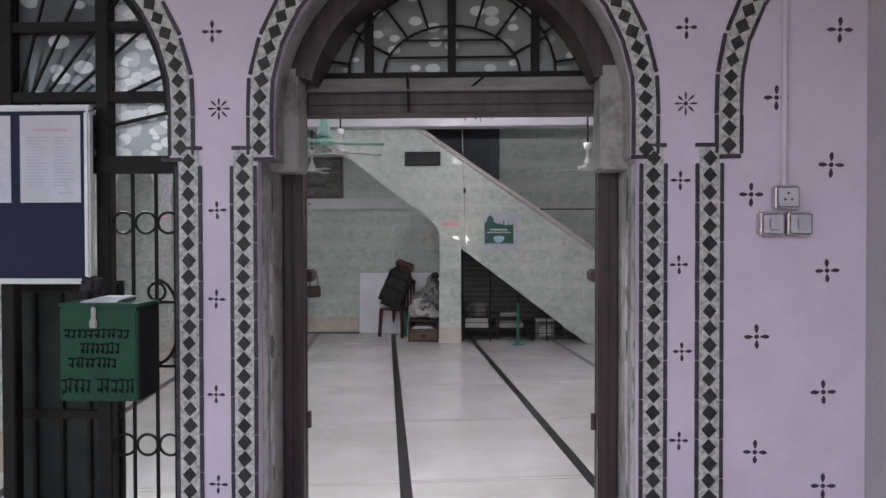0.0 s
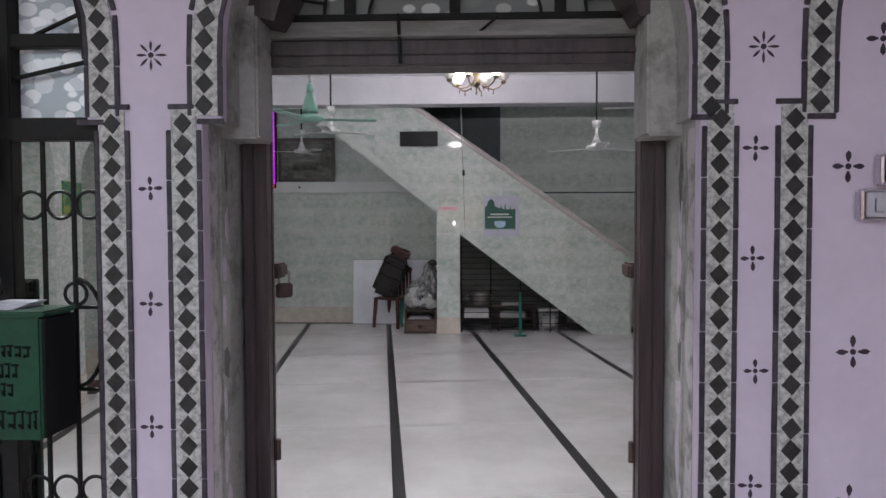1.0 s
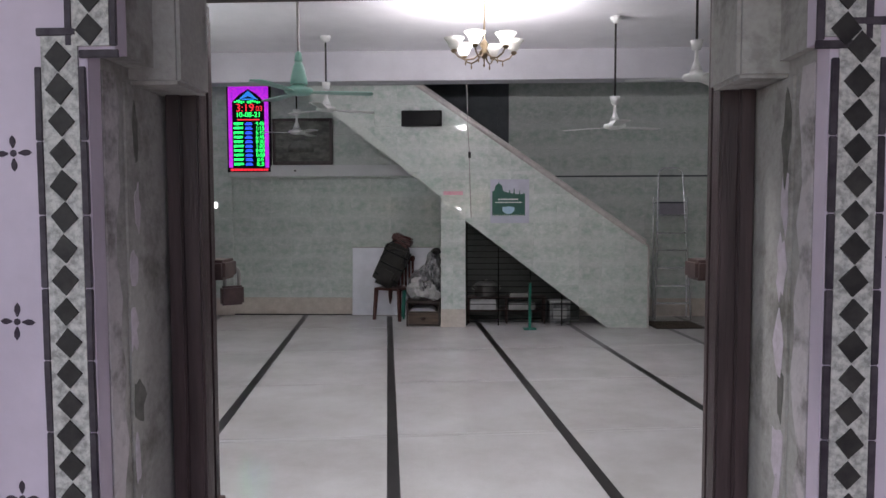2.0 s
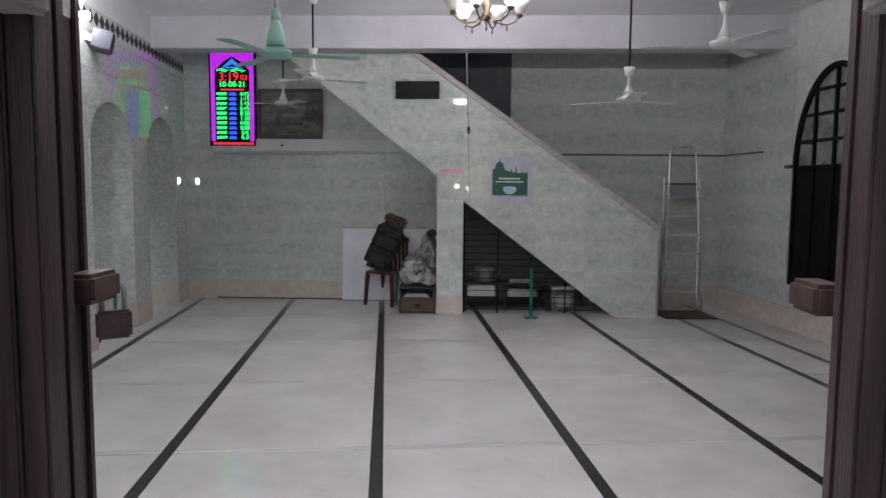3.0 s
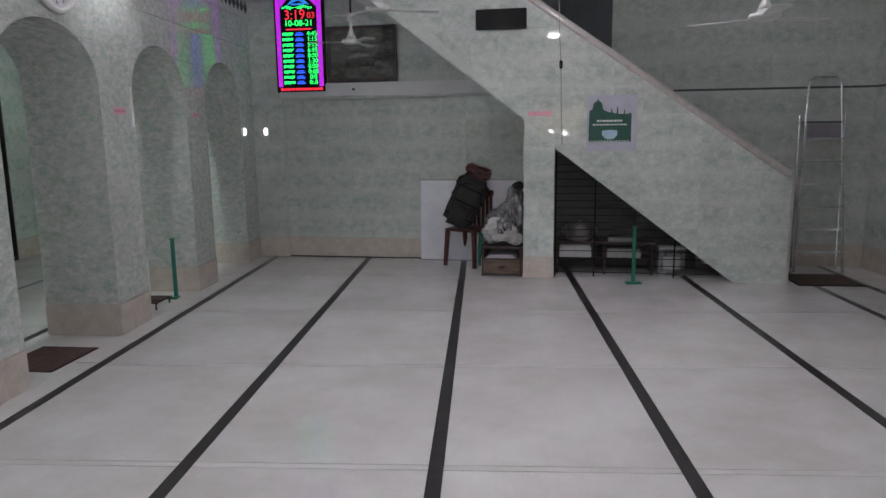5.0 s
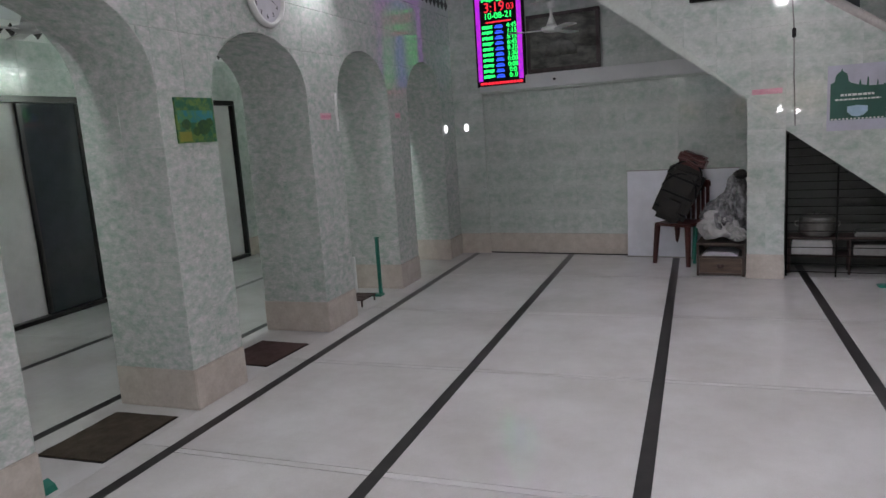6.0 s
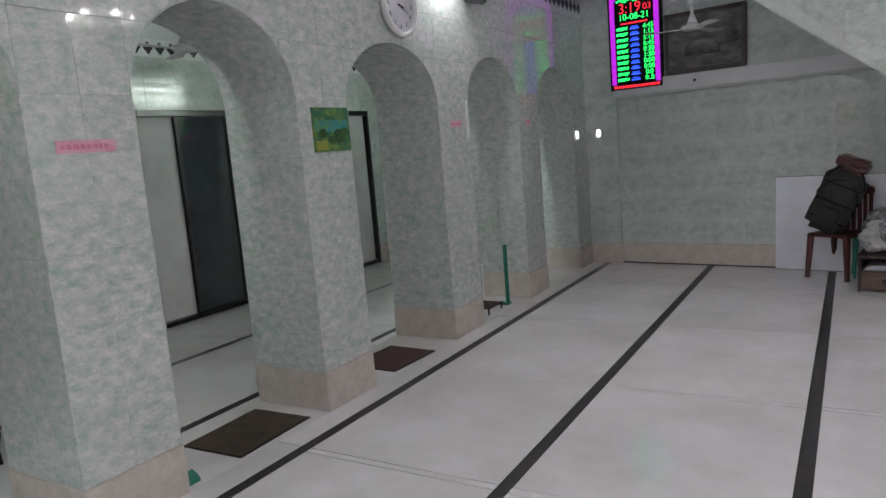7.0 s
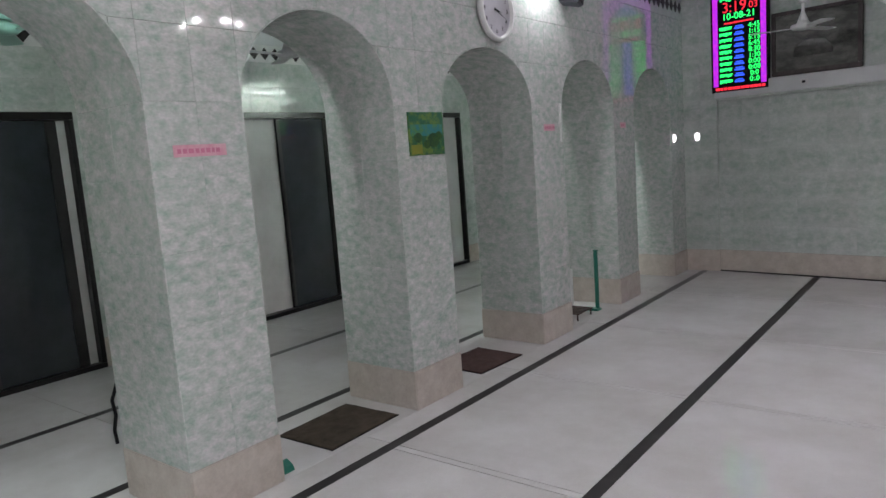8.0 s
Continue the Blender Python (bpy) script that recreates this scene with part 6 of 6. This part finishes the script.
for z in (1.345, 1.10):
    part("grille_rail", rod(B(), (-1.07, GY, z), (wr, GY, z), 0.006, 8), M_IRON, win)
for z in (1.648, 0.798):
    for x in (-1.022, -0.935, -0.848):
        part("grille_ring", ring(B(), (x, GY, z), 0.040, 0.0055), M_IRON, win)
part("grille_ring", ring(B(), (-0.895, GY, 1.385), 0.033, 0.0055), M_IRON, win)
for s in (1, -1):
    bm = B()
    chain(bm, [(-0.895 + 0.085 * math.sin(radians(t)), GY, 1.27 + s * (0.16 - 0.16 * (1 - math.cos(radians(t))))) for t in range(0, 91, 10)], 0.0065, 6)
    part("grille_scroll", bm, M_IRON, win)
# dark leaf behind the board and box
leaf = thing("shutter", pose(0, 0, 0), "dark blackish green shutter leaf behind the grille", "shutter")
part("leaf_panel", box(B(), (-1.57, WY + 0.115, 0.02), (-1.085, WY + 0.135, 1.42), 0.003), M_SHUTTER, leaf)
for z in (0.05, 0.87, 1.38):
    part("rail", box(B(), (-1.56, WY + 0.095, z), (-1.09, WY + 0.114, z + 0.035), 0.004), M_IRON, leaf)
for x in (-1.45, -1.34, -1.23, -1.12):
    part("batten", box(B(), (x, WY + 0.10, 0.09), (x + 0.02, WY + 0.114, 1.37), 0.004), M_IRON, leaf)

# ---- notice board ----
NBX, NBZ = -1.42, 1.425
nb = thing("notice_board", pose(0, FACADE - 0.0165, 0), "white-framed navy felt notice board with two printed sheets", "notice board")
part("felt", box(B(), (-1.84, -0.006, 1.43), (-1.11, 0.012, 2.075)), M_NAVY, nb)
for a, b in (((-1.85, -0.018, 2.06), (-1.10, 0.016, 2.082)), ((-1.85, -0.018, 1.420), (-1.10, 0.016, 1.440)), ((-1.124, -0.018, 1.442), (-1.102, 0.016, 2.058)), ((-1.85, -0.018, 1.442), (-1.83, 0.016, 2.058))):
    part("frame", box(B(), a, b, 0.006), M_OFF, nb, "white aluminium frame")
for x0 in (-1.368, -1.632):
    sheet = part("sheet", box(B(), (x0, -0.0085, 1.722), (x0 + 0.228, -0.0065, 2.044)), M_PAPER, nb, "printed white sheet")
    bm = B()
    box(bm, (x0 + 0.05, -0.0098, 1.985), (x0 + 0.18, -0.0088, 1.995))
    part("heading", bm, M_REDINK, sheet)
    for col in (0.025, 0.125):
        for k in range(16):
            w = rng.uniform(0.05, 0.08)
            part("print_line", box(B(), (x0 + col, -0.0094, 1.960 - k * 0.0118), (x0 + col + w, -0.0088, 1.9645 - k * 0.0118)), M_GREYINK, sheet)
    part("print_line", box(B(), (x0 + 0.14, -0.0094, 1.755), (x0 + 0.2, -0.0088, 1.759)), M_GREYINK, sheet)

# ---- collection box ----
cb = thing("donation_box", Matrix.Translation((0, FACADE - 0.17, 0)) @ Matrix.Translation((0.298, 0, 1.576)) @ Matrix.Diagonal((1.058, 0.55, 1.058, 1)) @ Matrix.Translation((-0.298, 0, -1.589)), "green painted metal donation box with black lettering", "donation box")
part("body", box(B(), (-1.060, 0, 1.062), (-0.797, 0.285, 1.372), 0.006), M_BOXGREEN, cb)
part("side_panel", box(B(), (-0.796, 0.008, 1.066), (-0.789, 0.28, 1.368), 0.002), M_BLACK, cb, "black painted side")
part("lid", box(B(), (-1.064, -0.006, 1.373), (-0.787, 0.287, 1.386), 0.004), M_BOXGREEN, cb)
part("clasp", box(B(), (-0.950, -0.012, 1.315), (-0.934, -0.002, 1.375), 0.003), M_STEEL, cb)
part("lock", box(B(), (-0.955, -0.016, 1.305), (-0.929, -0.003, 1.335), 0.004), M_STEEL, cb)
bm = B()
for x0, x1, z, h in ((-1.045, -0.815, 1.285, 0.026), (-0.99, -0.85, 1.236, 0.032), (-1.03, -0.865, 1.188, 0.030), (-1.055, -0.955, 1.112, 0.044), (-0.935, -0.805, 1.112, 0.044)):
    bm = B()
    x, y = x0, -0.0015
    while x < x1 - 0.012:
        w = rng.uniform(0.014, 0.026)
        dz = rng.uniform(-0.003, 0.003)
        box(bm, (x, y, z + h * 0.40 + dz), (min(x + w - 0.002, x1), 0.001, z + h * 0.40 + dz + 0.0065))
        up = z + h * 0.39 + dz
        mid = z - h * rng.uniform(0.05, 0.35)
        xm = x + w * rng.uniform(0.45, 0.75)
        for p, q in (((xm, up), (xm, z - h * 0.5)), ((xm, mid), (x + 0.002, mid + h * rng.uniform(-0.3, 0.3))), ((x + 0.003, mid), (xm, z - h * 0.45))):
            d = Vector((q[0] - p[0], q[1] - p[1]))
            nn = Vector((-d.y, d.x)).normalized() * 0.0026
            prism(bm, [(p[0] + nn.x, p[1] + nn.y), (p[0] - nn.x, p[1] - nn.y), (q[0] - nn.x, q[1] - nn.y), (q[0] + nn.x, q[1] + nn.y)], y, 0.001)
        x += w
    part("lettering", bm, M_INK, cb, "hand-painted black lettering")
bm = B()
for k in range(5):
    box(bm, (-1.03 + 0.012 * k, 0.03 + 0.01 * k, 1.386 + 0.0035 * k), (-0.90 + 0.006 * k, 0.14, 1.389 + 0.0035 * k))
solid("paper_stack", bm, M_PAPER, "crumpled white papers lying on the donation box", "papers", m=pose(-0.055, FACADE - 0.165, -0.025))
bun = blob(3.7, (0.034, 0.03, 0.03), 4, 0.5, 2.4)
solid("crumpled_cloth", bun, M_BUNDLE, "crumpled dark mauve cloth lying on the papers", "cloth", m=pose(-1.065, FACADE - 0.09, 1.418))
# bracket that carries the box
solid("box_bracket", box(B(), (-1.06, FACADE - 0.012, 1.10), (-0.92, WY - 0.012, 1.30)), M_IRON, "iron bracket holding the donation box to the grille", "bracket")

# ---- switches and conduit ----
for x0, z0, x1, z1, nm in ((1.379, 1.688, 1.469, 1.772, "round"), (1.328, 1.592, 1.417, 1.679, "two"), (1.424, 1.592, 1.514, 1.679, "two")):
    sw = thing("switch_box", pose(0, FACADE, 0), "glossy white surface-mounted switch box on the lilac wall", "switch", group="switch boxes by the door")
    part("back_box", box(B(), (x0, -0.040, z0), (x1, -0.0005, z1), 0.007), M_CHROME, sw, "shiny silvery box")
    part("cover", box(B(), (x0 + 0.008, -0.046, z0 + 0.008), (x1 - 0.008, -0.041, z1 - 0.008), 0.003), M_SWITCH, sw)
    cx, cz = (x0 + x1) / 2, (z0 + z1) / 2
    if nm == "round":
        for dx, dz in ((-0.012, -0.008), (0.012, -0.008), (0, 0.014)):
            part("socket_hole", rod(B(), (cx + dx, -0.0475, cz + dz), (cx + dx, -0.0445, cz + dz), 0.004), M_BLACK, sw)
    else:
        part("rocker", box(B(), (cx - 0.014, -0.052, cz - 0.02), (cx + 0.014, -0.047, cz + 0.02), 0.003), M_SWITCH, sw)
solid("conduit", rod(B(), (1.423, FACADE - 0.012, 1.775), (1.423, FACADE - 0.012, 3.148), 0.010), M_LILAC, "lilac painted electrical conduit on the wall", "conduit")

# loose cable and hook over the lintel
lc = thing("lintel_cable", pose(0, FY - 0.014, 0), "short black cable stapled across the door lintel", "cable")
part("wire", chain(B(), [(0.045, -0.004, 2.262), (0.048, -0.008, 2.20), (0.05, -0.008, 2.102)], 0.006, 6), M_BLACK, lc)
part("tail", chain(B(), [(0.30, 0.004, 2.20), (0.345, -0.004, 2.235), (0.36, 0.0, 2.25)], 0.005, 6), M_BLACK, lc)
